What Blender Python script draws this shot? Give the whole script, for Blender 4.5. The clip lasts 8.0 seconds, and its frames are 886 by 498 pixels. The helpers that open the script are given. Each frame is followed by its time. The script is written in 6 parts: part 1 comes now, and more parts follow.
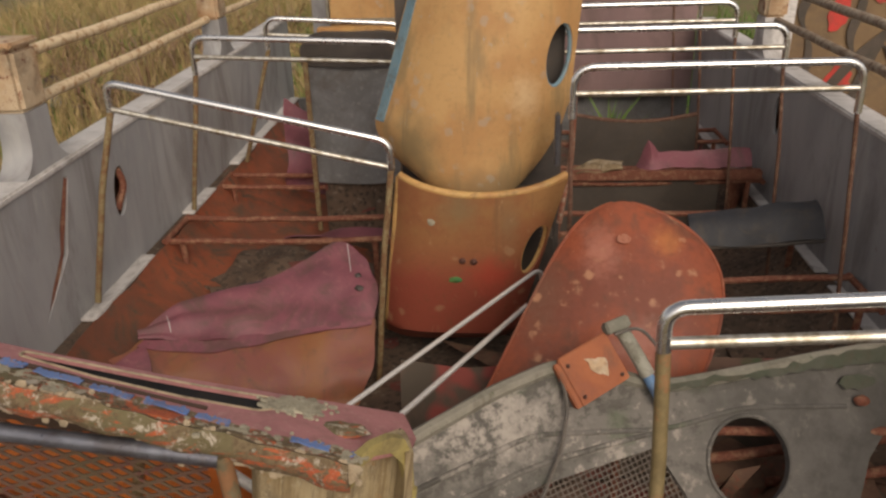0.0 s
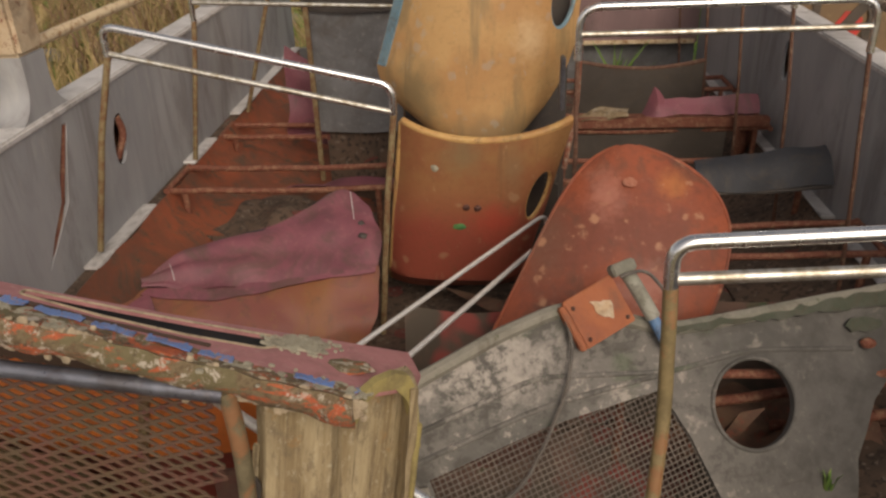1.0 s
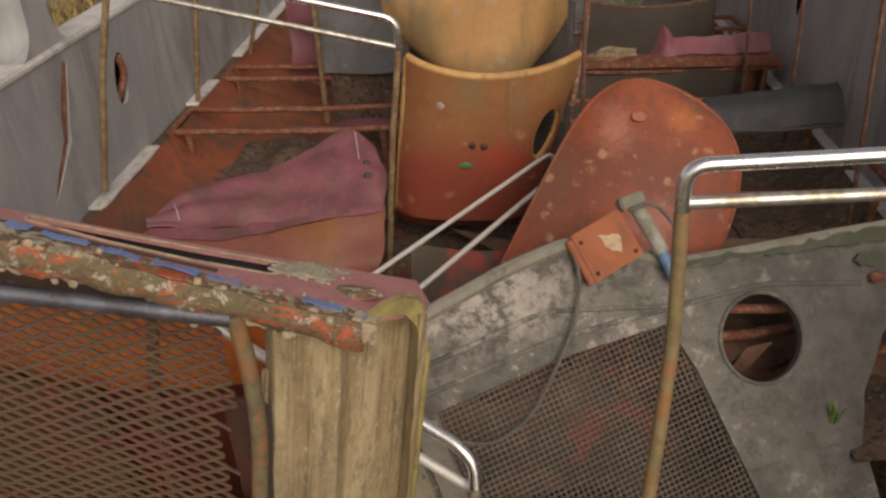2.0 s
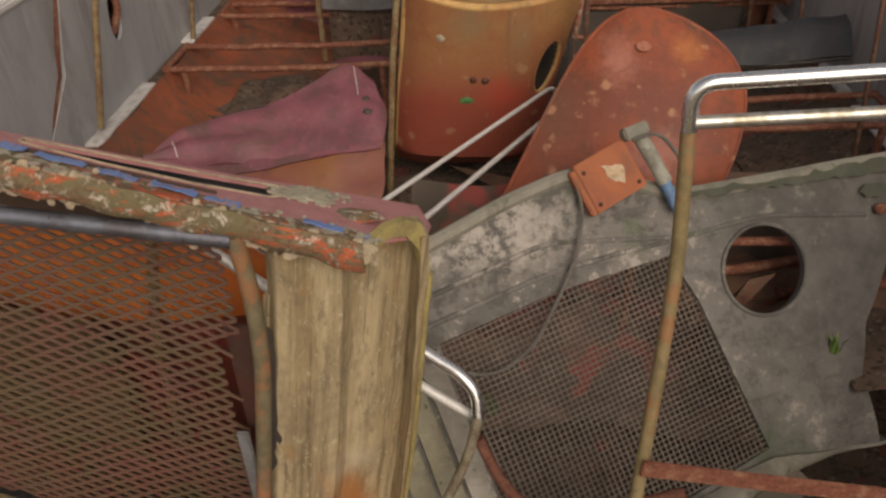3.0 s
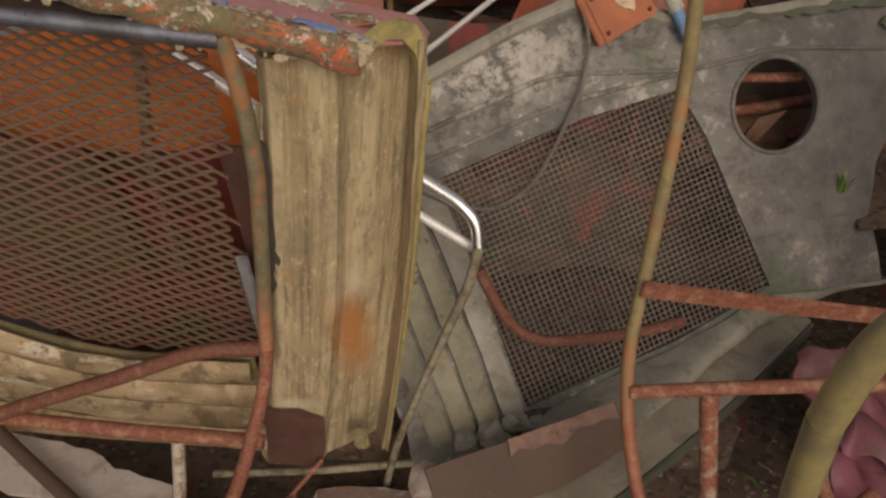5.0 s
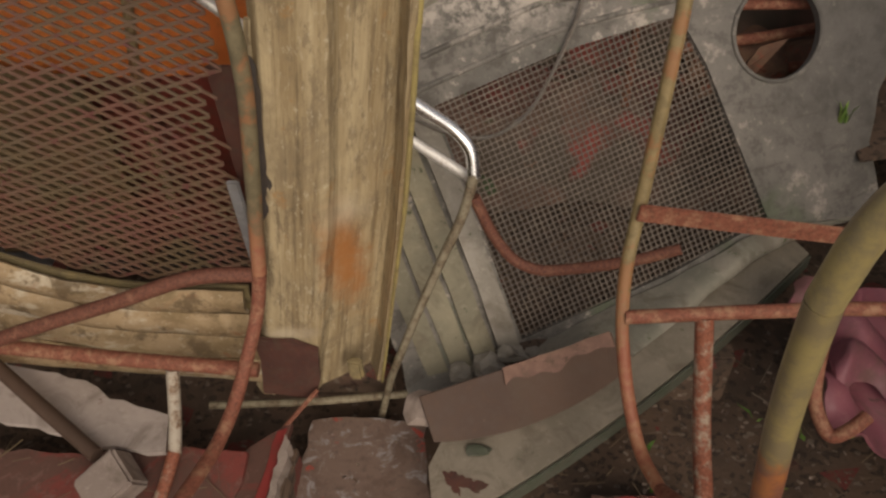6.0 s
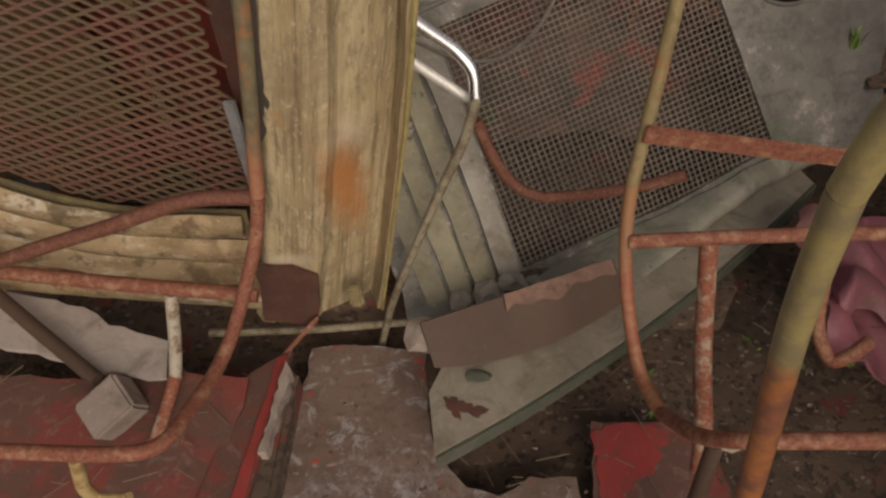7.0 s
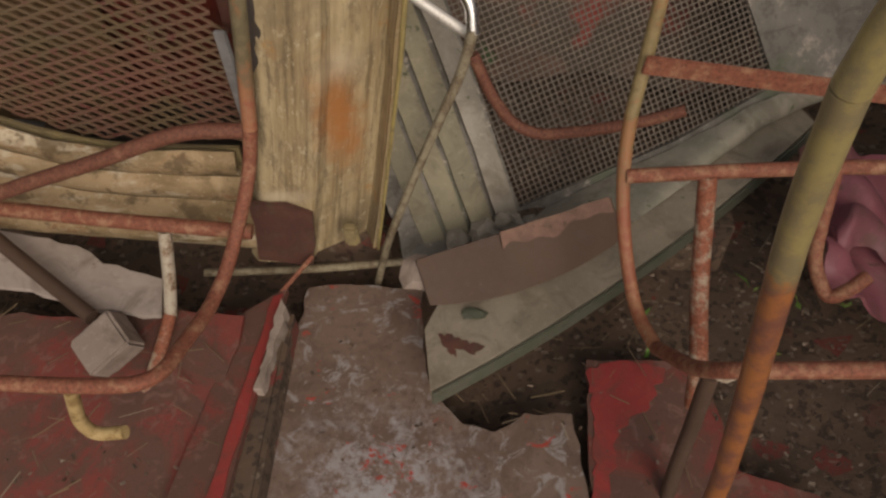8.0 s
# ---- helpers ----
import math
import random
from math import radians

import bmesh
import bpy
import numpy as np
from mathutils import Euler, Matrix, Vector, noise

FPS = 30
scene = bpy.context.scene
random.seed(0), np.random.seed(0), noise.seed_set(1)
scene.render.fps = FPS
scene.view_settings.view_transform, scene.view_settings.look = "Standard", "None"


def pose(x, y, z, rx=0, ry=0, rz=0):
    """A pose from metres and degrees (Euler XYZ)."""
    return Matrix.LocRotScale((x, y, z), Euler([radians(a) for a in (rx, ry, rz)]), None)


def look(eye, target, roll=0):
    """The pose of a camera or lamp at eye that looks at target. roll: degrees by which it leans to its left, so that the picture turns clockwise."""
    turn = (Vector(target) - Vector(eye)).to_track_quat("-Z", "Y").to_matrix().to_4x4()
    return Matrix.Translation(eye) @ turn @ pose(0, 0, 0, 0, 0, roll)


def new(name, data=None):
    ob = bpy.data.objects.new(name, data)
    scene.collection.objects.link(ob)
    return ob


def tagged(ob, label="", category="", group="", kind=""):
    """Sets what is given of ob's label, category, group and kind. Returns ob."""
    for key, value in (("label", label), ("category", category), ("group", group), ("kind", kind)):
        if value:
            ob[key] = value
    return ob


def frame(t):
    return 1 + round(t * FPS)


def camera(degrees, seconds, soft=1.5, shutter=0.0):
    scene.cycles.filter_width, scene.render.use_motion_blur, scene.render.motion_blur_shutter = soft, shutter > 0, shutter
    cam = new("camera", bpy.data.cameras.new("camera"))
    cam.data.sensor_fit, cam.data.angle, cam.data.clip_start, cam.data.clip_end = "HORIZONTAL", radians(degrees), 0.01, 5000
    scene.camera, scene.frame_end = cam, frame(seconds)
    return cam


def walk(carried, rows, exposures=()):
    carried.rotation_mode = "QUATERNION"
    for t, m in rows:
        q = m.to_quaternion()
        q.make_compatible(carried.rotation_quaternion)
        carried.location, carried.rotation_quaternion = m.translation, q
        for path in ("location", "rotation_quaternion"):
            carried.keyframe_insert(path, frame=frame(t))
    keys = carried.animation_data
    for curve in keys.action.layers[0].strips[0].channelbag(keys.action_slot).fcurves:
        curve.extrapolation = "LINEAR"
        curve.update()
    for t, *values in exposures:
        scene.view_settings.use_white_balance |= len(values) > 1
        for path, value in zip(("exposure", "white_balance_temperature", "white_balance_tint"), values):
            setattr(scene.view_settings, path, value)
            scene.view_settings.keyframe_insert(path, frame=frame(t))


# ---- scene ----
cam = camera(57.4, 8.0, soft=2.5)
METRES, EYE, TILT, LEAN, TURN = 0.35, 1.8, -24.0, 1.5, 3.1
ROWS = [
    (0.0, 0.0, 0.0, 0.0, 0.0, -0.0, 0.0),
    (0.5, 0.0026, 0.0263, -0.0455, 0.09, -1.52, 0.11),
    (1.0, -0.0025, 0.0527, -0.0876, 0.25, -3.07, 0.29),
    (1.5, -0.0128, 0.0689, -0.1439, 0.51, -4.72, 0.41),
    (3.0, -0.0307, 0.1079, -0.319, 0.49, -10.02, 0.74),
    (3.5, -0.0338, 0.1214, -0.3804, 0.6, -11.94, 0.81),
    (4.0, -0.0295, 0.1359, -0.4597, 0.68, -14.33, 0.75),
    (4.5, -0.0246, 0.1372, -0.534, 0.77, -16.64, 0.73),
    (6.0, -0.0013, 0.1381, -0.7568, 0.57, -21.79, 0.8),
    (6.5, -0.0123, 0.1469, -0.8142, 0.41, -23.84, 0.61),
    (7.0, -0.0174, 0.1525, -0.8672, 0.54, -25.79, 0.58),
    (7.5, -0.0077, 0.1508, -0.9204, 0.56, -27.54, 0.56),
    (8.0, -0.0046, 0.1441, -0.9679, 0.47, -29.01, 0.46),
]
walk(cam, [(t, pose(0, 0, EYE, TILT, LEAN, TURN) @ pose(METRES * x, METRES * y, METRES * z, 90 + pitch, roll, yaw)) for t, x, y, z, yaw, pitch, roll in ROWS], exposures=((0.0, -0.10, 7400, 15), (8.0, -0.10, 7400, 15)))

# ---- world, sun, exposure ----
world = bpy.data.worlds.new("sky")
scene.world = world
world.use_nodes = True
wn = world.node_tree.nodes
sky = wn.new("ShaderNodeTexSky")
sky.sky_type = "NISHITA"
sky.sun_disc = False
sky.sun_elevation = radians(38)
sky.sun_rotation = radians(160)
sky.dust_density = 3.0
grey = wn.new("ShaderNodeRGBToBW")
cloud = wn.new("ShaderNodeMix")
cloud.data_type = "RGBA"
cloud.inputs["Factor"].default_value = 0.75
world.node_tree.links.new(sky.outputs[0], grey.inputs[0])
world.node_tree.links.new(sky.outputs[0], cloud.inputs["A"])
world.node_tree.links.new(grey.outputs[0], cloud.inputs["B"])
world.node_tree.links.new(cloud.outputs["Result"], wn["Background"].inputs[0])
wn["Background"].inputs[1].default_value = 0.15
sun_data = bpy.data.lights.new("sun", "SUN")
sun_data.energy = 1.1
sun_data.angle = radians(32)
sun_data.color = (1.0, 0.93, 0.82)
sun = new("sun", sun_data)
sun.matrix_world = look((2.2, -4.6, 5.2), (0, 1.0, 0.6))


# ---- materials ----
class Nodes:
    """Short hand for building one node material."""

    def __init__(self, name):
        self.mat = bpy.data.materials.new(name)
        self.mat.use_nodes = True
        self.tree = self.mat.node_tree
        self.bsdf = self.tree.nodes["Principled BSDF"]
        coord = self.node("ShaderNodeTexCoord")
        info = self.node("ShaderNodeObjectInfo")
        shift = self.node("ShaderNodeVectorMath")
        shift.operation = "SCALE"
        shift.inputs[0].default_value = (7.0, 5.0, 9.0)
        self.link(info.outputs["Random"], shift.inputs["Scale"])
        add = self.node("ShaderNodeVectorMath")
        self.link(coord.outputs["Object"], add.inputs[0])
        self.link(shift.outputs[0], add.inputs[1])
        self.place, self.spot = coord.outputs["Object"], add.outputs[0]
        self.random = info.outputs["Random"]

    def node(self, kind):
        return self.tree.nodes.new(kind)

    def link(self, a, b):
        self.tree.links.new(a, b)

    def put(self, value, socket):
        if isinstance(value, (int, float)):
            socket.default_value = value
        elif isinstance(value, tuple):
            socket.default_value = (*value, 1) if len(value) == 3 and len(socket.default_value) == 4 else value
        else:
            self.link(value, socket)

    def stretch(self, scale):
        m = self.node("ShaderNodeMapping")
        self.link(self.spot, m.inputs[0])
        m.inputs["Scale"].default_value = scale
        return m.outputs[0]

    def lean(self, vector, degrees):
        """The same place seen from axes turned about y."""
        m = self.node("ShaderNodeMapping")
        self.link(vector, m.inputs[0])
        m.inputs["Rotation"].default_value = (0, radians(degrees), 0)
        return m.outputs[0]

    def noise(self, scale, detail=5, rough=0.6, vector=None, warp=0.0):
        n = self.node("ShaderNodeTexNoise")
        n.inputs["Scale"].default_value = scale
        n.inputs["Detail"].default_value = detail
        n.inputs["Roughness"].default_value = rough
        n.inputs["Distortion"].default_value = warp
        self.link(vector or self.spot, n.inputs["Vector"])
        return n.outputs["Fac"]

    def ramp(self, value, low, high):
        r = self.node("ShaderNodeMapRange")
        r.interpolation_type = "SMOOTHSTEP"
        self.link(value, r.inputs[0])
        r.inputs[1].default_value, r.inputs[2].default_value = low, high
        return r.outputs[0]

    def span(self, value, low, high):
        """Roughness that wanders between low and high."""
        r = self.node("ShaderNodeMapRange")
        self.link(value, r.inputs[0])
        r.inputs[1].default_value, r.inputs[2].default_value = 0.3, 0.7
        r.inputs[3].default_value, r.inputs[4].default_value = low, high
        return r.outputs[0]

    def spots(self, scale, low, high):
        """Round patches of uneven size."""
        v = self.node("ShaderNodeTexVoronoi")
        v.inputs["Scale"].default_value = scale
        warp = self.node("ShaderNodeVectorMath")
        n = self.node("ShaderNodeTexNoise")
        n.inputs["Scale"].default_value = scale * 2.5
        self.link(self.spot, n.inputs["Vector"])
        warp.operation = "MULTIPLY_ADD"
        self.link(n.outputs["Color"], warp.inputs[0])
        warp.inputs[1].default_value = (0.5 / scale,) * 3
        self.link(self.spot, warp.inputs[2])
        self.link(warp.outputs[0], v.inputs["Vector"])
        return self.ramp(v.outputs["Distance"], high, low)

    def blob(self, centre, size, ragged=0.6):
        """A soft-edged patch round one place."""
        away = self.node("ShaderNodeVectorMath")
        away.operation = "SUBTRACT"
        self.link(self.place, away.inputs[0])
        away.inputs[1].default_value = centre
        fit = self.node("ShaderNodeVectorMath")
        fit.operation = "DIVIDE"
        self.link(away.outputs[0], fit.inputs[0])
        fit.inputs[1].default_value = size
        far = self.node("ShaderNodeVectorMath")
        far.operation = "LENGTH"
        self.link(fit.outputs[0], far.inputs[0])
        jit = self.node("ShaderNodeMath")
        jit.operation = "MULTIPLY_ADD"
        self.link(self.noise(30, 6, 0.7), jit.inputs[0])
        jit.inputs[1].default_value = ragged * 2
        self.link(far.outputs["Value"], jit.inputs[2])
        return self.ramp(jit.outputs[0], 1.0 + ragged, 0.0 + ragged)

    def times(self, a, b):
        m = self.node("ShaderNodeMath")
        m.operation = "MULTIPLY"
        self.put(a, m.inputs[0])
        self.put(b, m.inputs[1])
        return m.outputs[0]

    def mix(self, factor, a, b):
        m = self.node("ShaderNodeMix")
        m.data_type = "RGBA"
        self.put(factor, m.inputs["Factor"])
        self.put(a, m.inputs["A"])
        self.put(b, m.inputs["B"])
        return m.outputs["Result"]

    def axis(self, name):
        s = self.node("ShaderNodeSeparateXYZ")
        self.link(self.place, s.inputs[0])
        return s.outputs[name]

    def done(self, colour, rough=0.7, metal=0.0, relief=None, strength=0.3, depth=0.002, spec=0.4):
        self.put(colour, self.bsdf.inputs["Base Color"])
        self.put(rough, self.bsdf.inputs["Roughness"])
        self.put(metal, self.bsdf.inputs["Metallic"])
        self.bsdf.inputs["Specular IOR Level"].default_value = spec
        if relief is not None:
            b = self.node("ShaderNodeBump")
            b.inputs["Strength"].default_value = strength
            b.inputs["Distance"].default_value = depth
            self.link(relief, b.inputs["Height"])
            self.link(b.outputs[0], self.bsdf.inputs["Normal"])
        return self.mat


def worn(name, base, second, patch, chip, rough=0.6, size=6.0, chip_at=0.6, stretch=None, strength=0.4, metal=0.0, grime=0.45):
    """Painted or moulded surface: two tones, a drifting stain and chipped or dirty spots."""
    k = Nodes(name)
    vec = k.stretch(stretch) if stretch else None
    broad = k.noise(size, 4, 0.6, vec, 0.6)
    fine = k.noise(size * 9, 6, 0.7, vec)
    grain = k.noise(size * 50, 3, 0.6)
    col = k.mix(k.ramp(broad, 0.35, 0.65), base, second)
    col = k.mix(k.times(k.ramp(fine, 0.5, 0.75), 0.65), col, patch)
    col = k.mix(k.ramp(k.noise(size * 4, 8, 0.75, None, 0.3), chip_at, chip_at + 0.05), col, chip)
    dirt = k.times(k.ramp(k.noise(size * 1.4, 9, 0.72, vec, 0.8), 0.47, 0.66), grime)
    col = k.mix(dirt, col, (0.085, 0.062, 0.042))
    return k.done(col, k.span(fine, rough - 0.12, rough + 0.15), metal, k.mix(0.4, fine, grain), strength)


def shell_paint(name, base, second, pale, dark, rough=0.5, low=0.0, high=0.0, lower=None, tone_patches=(), dots=1.0):
    """Weathered moulded glass fibre with pale crust spots, streaks running down and, if given, another tone below."""
    k = Nodes(name)
    streak = k.noise(9, 5, 0.6, k.stretch((1.6, 1.6, 0.22)), 0.4)
    broad = k.noise(4.5, 5, 0.65)
    fine = k.noise(60, 6, 0.7)
    col = k.mix(k.ramp(broad, 0.38, 0.62), base, second)
    if lower:
        wob = k.node("ShaderNodeMath")
        wob.operation = "MULTIPLY_ADD"
        k.link(broad, wob.inputs[0])
        wob.inputs[1].default_value = 0.35
        k.link(k.axis("Z"), wob.inputs[2])
        col = k.mix(k.ramp(wob.outputs[0], high + 0.17, low + 0.17), col, lower)
    col = k.mix(k.times(k.ramp(streak, 0.52, 0.7), 0.7), col, dark)
    col = k.mix(k.times(k.ramp(fine, 0.5, 0.72), 0.35), col, dark)
    for centre, size, tone in tone_patches:
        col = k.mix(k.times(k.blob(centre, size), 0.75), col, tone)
    few = k.times(k.spots(19, 0.16, 0.34), k.times(k.ramp(k.noise(9, 4), 0.48, 0.60), dots * 0.8))
    col = k.mix(few, col, pale)
    scuff = k.times(k.ramp(k.noise(45, 9, 0.8, k.stretch((1, 1, 0.35))), 0.60, 0.66), 0.55)
    col = k.mix(scuff, col, pale)
    return k.done(col, k.span(fine, rough - 0.1, rough + 0.2), 0, k.mix(0.5, fine, broad), 0.35)


def rusty_tube(name, rust, paint, amount, rough=0.75):
    k = Nodes(name)
    flake = k.noise(34, 9, 0.75, None, 0.2)
    fine = k.noise(180, 4, 0.7)
    deep = k.mix(k.ramp(fine, 0.35, 0.7), rust, tuple(c * 0.5 for c in rust))
    col = k.mix(k.ramp(flake, amount - 0.09, amount + 0.09), deep, paint)
    return k.done(col, rough, 0.0, k.mix(0.5, flake, fine), 0.5, 0.0015)


M_RUST = rusty_tube("rusted_tube", (0.235, 0.080, 0.048), (0.30, 0.16, 0.095), 0.56)
M_RUST_DARK = rusty_tube("dark_rusted_tube", (0.15, 0.07, 0.045), (0.21, 0.13, 0.085), 0.55)
M_RUST_PALE = rusty_tube("flaking_tube", (0.27, 0.09, 0.05), (0.33, 0.28, 0.21), 0.56)
M_RUST_BROWN = rusty_tube("brown_rusted_tube", (0.16, 0.060, 0.038), (0.22, 0.105, 0.065), 0.6)
M_PALETUBE = rusty_tube("pale_flaking_tube", (0.20, 0.115, 0.065), (0.40, 0.35, 0.28), 0.45)
M_OCHRETUBE = rusty_tube("ochre_stub", (0.30, 0.20, 0.08), (0.42, 0.31, 0.15), 0.47)
M_LEG = rusty_tube("olive_tube", (0.22, 0.115, 0.055), (0.24, 0.185, 0.095), 0.5)
M_LEG_DULL = rusty_tube("dull_olive_tube", (0.16, 0.12, 0.075), (0.22, 0.19, 0.13), 0.5)
M_RAIL = rusty_tube("ochre_rail", (0.46, 0.22, 0.09), (0.72, 0.58, 0.38), 0.44)
M_RAILDULL = rusty_tube("grey_brown_rail", (0.24, 0.15, 0.10), (0.38, 0.31, 0.23), 0.48)
M_POST = worn("rusted_post", (0.55, 0.43, 0.29), (0.42, 0.24, 0.12), (0.66, 0.58, 0.44), (0.20, 0.06, 0.03), 0.7, 6, 0.57)


def chrome():
    k = Nodes("pitted_chrome")
    pit = k.noise(140, 5, 0.7)
    smear = k.noise(14, 5, 0.7)
    dull = k.times(k.ramp(pit, 0.56, 0.74), k.ramp(smear, 0.46, 0.66))
    col = k.mix(k.times(dull, 0.7), (0.86, 0.86, 0.85), (0.42, 0.34, 0.24))
    return k.done(col, k.span(smear, 0.16, 0.36), 1.0, pit, 0.08, 0.0005, 0.5)


M_CHROME = chrome()


def yellow_leg():
    """Yellowed metal leg whose lower end has rusted through its paint."""
    k = Nodes("yellowed_leg")
    broad = k.noise(30, 9, 0.72, None, 0.1)
    fine = k.noise(150, 4, 0.7)
    paint = k.mix(k.ramp(broad, 0.4, 0.6), (0.25, 0.20, 0.085), (0.17, 0.135, 0.075))
    rust = k.mix(k.ramp(broad, 0.4, 0.6), (0.30, 0.115, 0.04), (0.15, 0.06, 0.042))
    edge = k.node("ShaderNodeMath")
    edge.operation = "MULTIPLY_ADD"
    k.link(broad, edge.inputs[0])
    edge.inputs[1].default_value = 0.12
    k.link(k.axis("Z"), edge.inputs[2])
    col = k.mix(k.ramp(edge.outputs[0], 1.0, 1.03), rust, paint)
    return k.done(col, 0.36, 0.0, k.mix(0.5, broad, fine), 0.3, 0.0012, 0.5)


def satin_metal():
    k = Nodes("satin_steel")
    pit = k.noise(140, 5, 0.7)
    col = k.mix(k.times(k.ramp(pit, 0.50, 0.72), 0.7), (0.80, 0.78, 0.74), (0.45, 0.38, 0.30))
    return k.done(col, k.span(pit, 0.30, 0.48), 0.45, pit, 0.08, 0.0005, 0.5)


M_SATIN = satin_metal()


def dull_rail():
    k = Nodes("dull_plated_rail")
    broad = k.noise(26, 8, 0.72)
    pit = k.noise(140, 5, 0.7)
    col = k.mix(k.ramp(broad, 0.42, 0.62), (0.62, 0.60, 0.54), (0.36, 0.31, 0.23))
    return k.done(col, k.span(broad, 0.30, 0.5), 0.85, pit, 0.1, 0.0006, 0.5)


M_DULL = dull_rail()


def rusting_leg(name, level, top=(0.24, 0.18, 0.085)):
    """Olive metal above, bare rust with pale flakes below that height."""
    k = Nodes(name)
    broad = k.noise(34, 9, 0.75, None, 0.2)
    fine = k.noise(170, 4, 0.7)
    upper = k.mix(k.ramp(broad, 0.38, 0.62), top, tuple(c * 0.7 for c in top))
    upper = k.mix(k.times(k.ramp(k.noise(12, 7, 0.7), 0.52, 0.6), 0.7), upper, (0.29, 0.125, 0.055))
    lower = k.mix(k.ramp(broad, 0.4, 0.62), (0.26, 0.085, 0.05), (0.34, 0.16, 0.085))
    lower = k.mix(k.ramp(broad, 0.62, 0.68), lower, (0.36, 0.31, 0.24))
    edge = k.node("ShaderNodeMath")
    edge.operation = "MULTIPLY_ADD"
    k.link(broad, edge.inputs[0])
    edge.inputs[1].default_value = 0.3
    k.link(k.axis("Z"), edge.inputs[2])
    col = k.mix(k.ramp(edge.outputs[0], level + 0.05, level + 0.25), lower, upper)
    return k.done(col, 0.6, 0.0, k.mix(0.5, broad, fine), 0.4, 0.0015)


M_LEG_LEFT = rusting_leg("rusting_leg_high", 0.62, (0.175, 0.145, 0.085))
M_LEG_RIGHT = rusting_leg("rusting_leg_low", 0.47)
M_YELLOW = yellow_leg()
M_WALL = worn("grey_wall_paint", (0.40, 0.40, 0.40), (0.31, 0.31, 0.315), (0.44, 0.43, 0.41), (0.22, 0.18, 0.15), 0.6, 2.6, 0.68, (1, 1, 0.28), 0.15, 0.0, 0.4)
M_CAP = worn("white_edge_paint", (0.66, 0.64, 0.62), (0.55, 0.53, 0.51), (0.55, 0.50, 0.45), (0.35, 0.25, 0.18), 0.55, 5, 0.68)
M_ORANGE_SHEET = worn("orange_sheet", (0.29, 0.075, 0.033), (0.17, 0.06, 0.034), (0.19, 0.10, 0.055), (0.11, 0.072, 0.045), 0.75, 4, 0.58, None, 0.5, 0.0, 0.9)


def rubble_dirt():
    """Trodden dirt full of chips: brown, grey and a little red, in broken cells of several sizes."""
    k = Nodes("rubble_dirt")
    broad = k.noise(5, 7, 0.7, None, 0.5)
    fine = k.noise(90, 7, 0.8)
    col = k.mix(k.ramp(broad, 0.35, 0.65), (0.078, 0.055, 0.040), (0.135, 0.088, 0.060))
    for scale, share, tone in ((26, 0.22, (0.125, 0.082, 0.056)), (55, 0.25, (0.050, 0.035, 0.026)), (17, 0.05, (0.17, 0.042, 0.034)), (80, 0.05, (0.19, 0.15, 0.115))):
        v = k.node("ShaderNodeTexVoronoi")
        v.inputs["Scale"].default_value = scale
        v.inputs["Randomness"].default_value = 1.0
        k.link(k.stretch((1.0 + share, 1.4, 1.0)), v.inputs["Vector"])
        pick = k.node("ShaderNodeSeparateColor")
        k.link(v.outputs["Color"], pick.inputs[0])
        col = k.mix(k.times(k.ramp(pick.outputs[0], 1 - share, 1.02 - share), k.ramp(fine, 0.35, 0.55)), col, tone)
    return k.done(col, 0.9, 0, k.mix(0.5, broad, fine), 0.9, 0.006)


M_DIRT = rubble_dirt()
M_ORANGE = shell_paint("orange_fibreglass", (0.30, 0.072, 0.030), (0.19, 0.055, 0.032), (0.46, 0.23, 0.13), (0.13, 0.058, 0.036), 0.55, 0, 0, None,
                       [((0.12, 1.85, 0.86), (0.10, 0.2, 0.2), (0.17, 0.08, 0.05)), ((0.28, 1.95, 0.93), (0.07, 0.2, 0.08), (0.42, 0.17, 0.12)), ((0.45, 1.95, 0.95), (0.06, 0.1, 0.05), (0.44, 0.15, 0.045)), ((0.36, 1.75, 0.77), (0.12, 0.1, 0.07), (0.36, 0.14, 0.10))])
M_ORANGE_UPPER = shell_paint("orange_ochre_fibreglass", (0.31, 0.155, 0.062), (0.28, 0.11, 0.048), (0.48, 0.30, 0.17), (0.18, 0.09, 0.045), 0.5, 0.66, 0.86, (0.29, 0.068, 0.042),
                             [((-0.1, 2.25, 0.93), (0.09, 0.3, 0.10), (0.22, 0.15, 0.075)), ((0.05, 2.25, 0.88), (0.05, 0.3, 0.13), (0.25, 0.15, 0.075)), ((0.0, 2.25, 0.70), (0.10, 0.3, 0.10), (0.40, 0.06, 0.035)), ((-0.1, 2.3, 0.46), (0.35, 0.3, 0.05), (0.20, 0.06, 0.04))], 0.5)
# grime at lower left, darker foot; the two pale patches are painted highlights
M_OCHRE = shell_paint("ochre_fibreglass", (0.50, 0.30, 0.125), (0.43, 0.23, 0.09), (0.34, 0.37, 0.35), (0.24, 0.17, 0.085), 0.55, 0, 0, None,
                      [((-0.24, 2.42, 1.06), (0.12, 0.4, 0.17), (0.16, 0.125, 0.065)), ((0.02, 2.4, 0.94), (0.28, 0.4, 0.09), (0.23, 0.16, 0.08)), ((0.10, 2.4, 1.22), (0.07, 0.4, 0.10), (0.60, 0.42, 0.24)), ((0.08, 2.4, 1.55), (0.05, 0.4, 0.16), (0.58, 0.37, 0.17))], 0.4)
M_RIM = worn("ochre_rim", (0.55, 0.33, 0.12), (0.42, 0.21, 0.08), (0.62, 0.44, 0.2), (0.25, 0.12, 0.05), 0.6, 7)
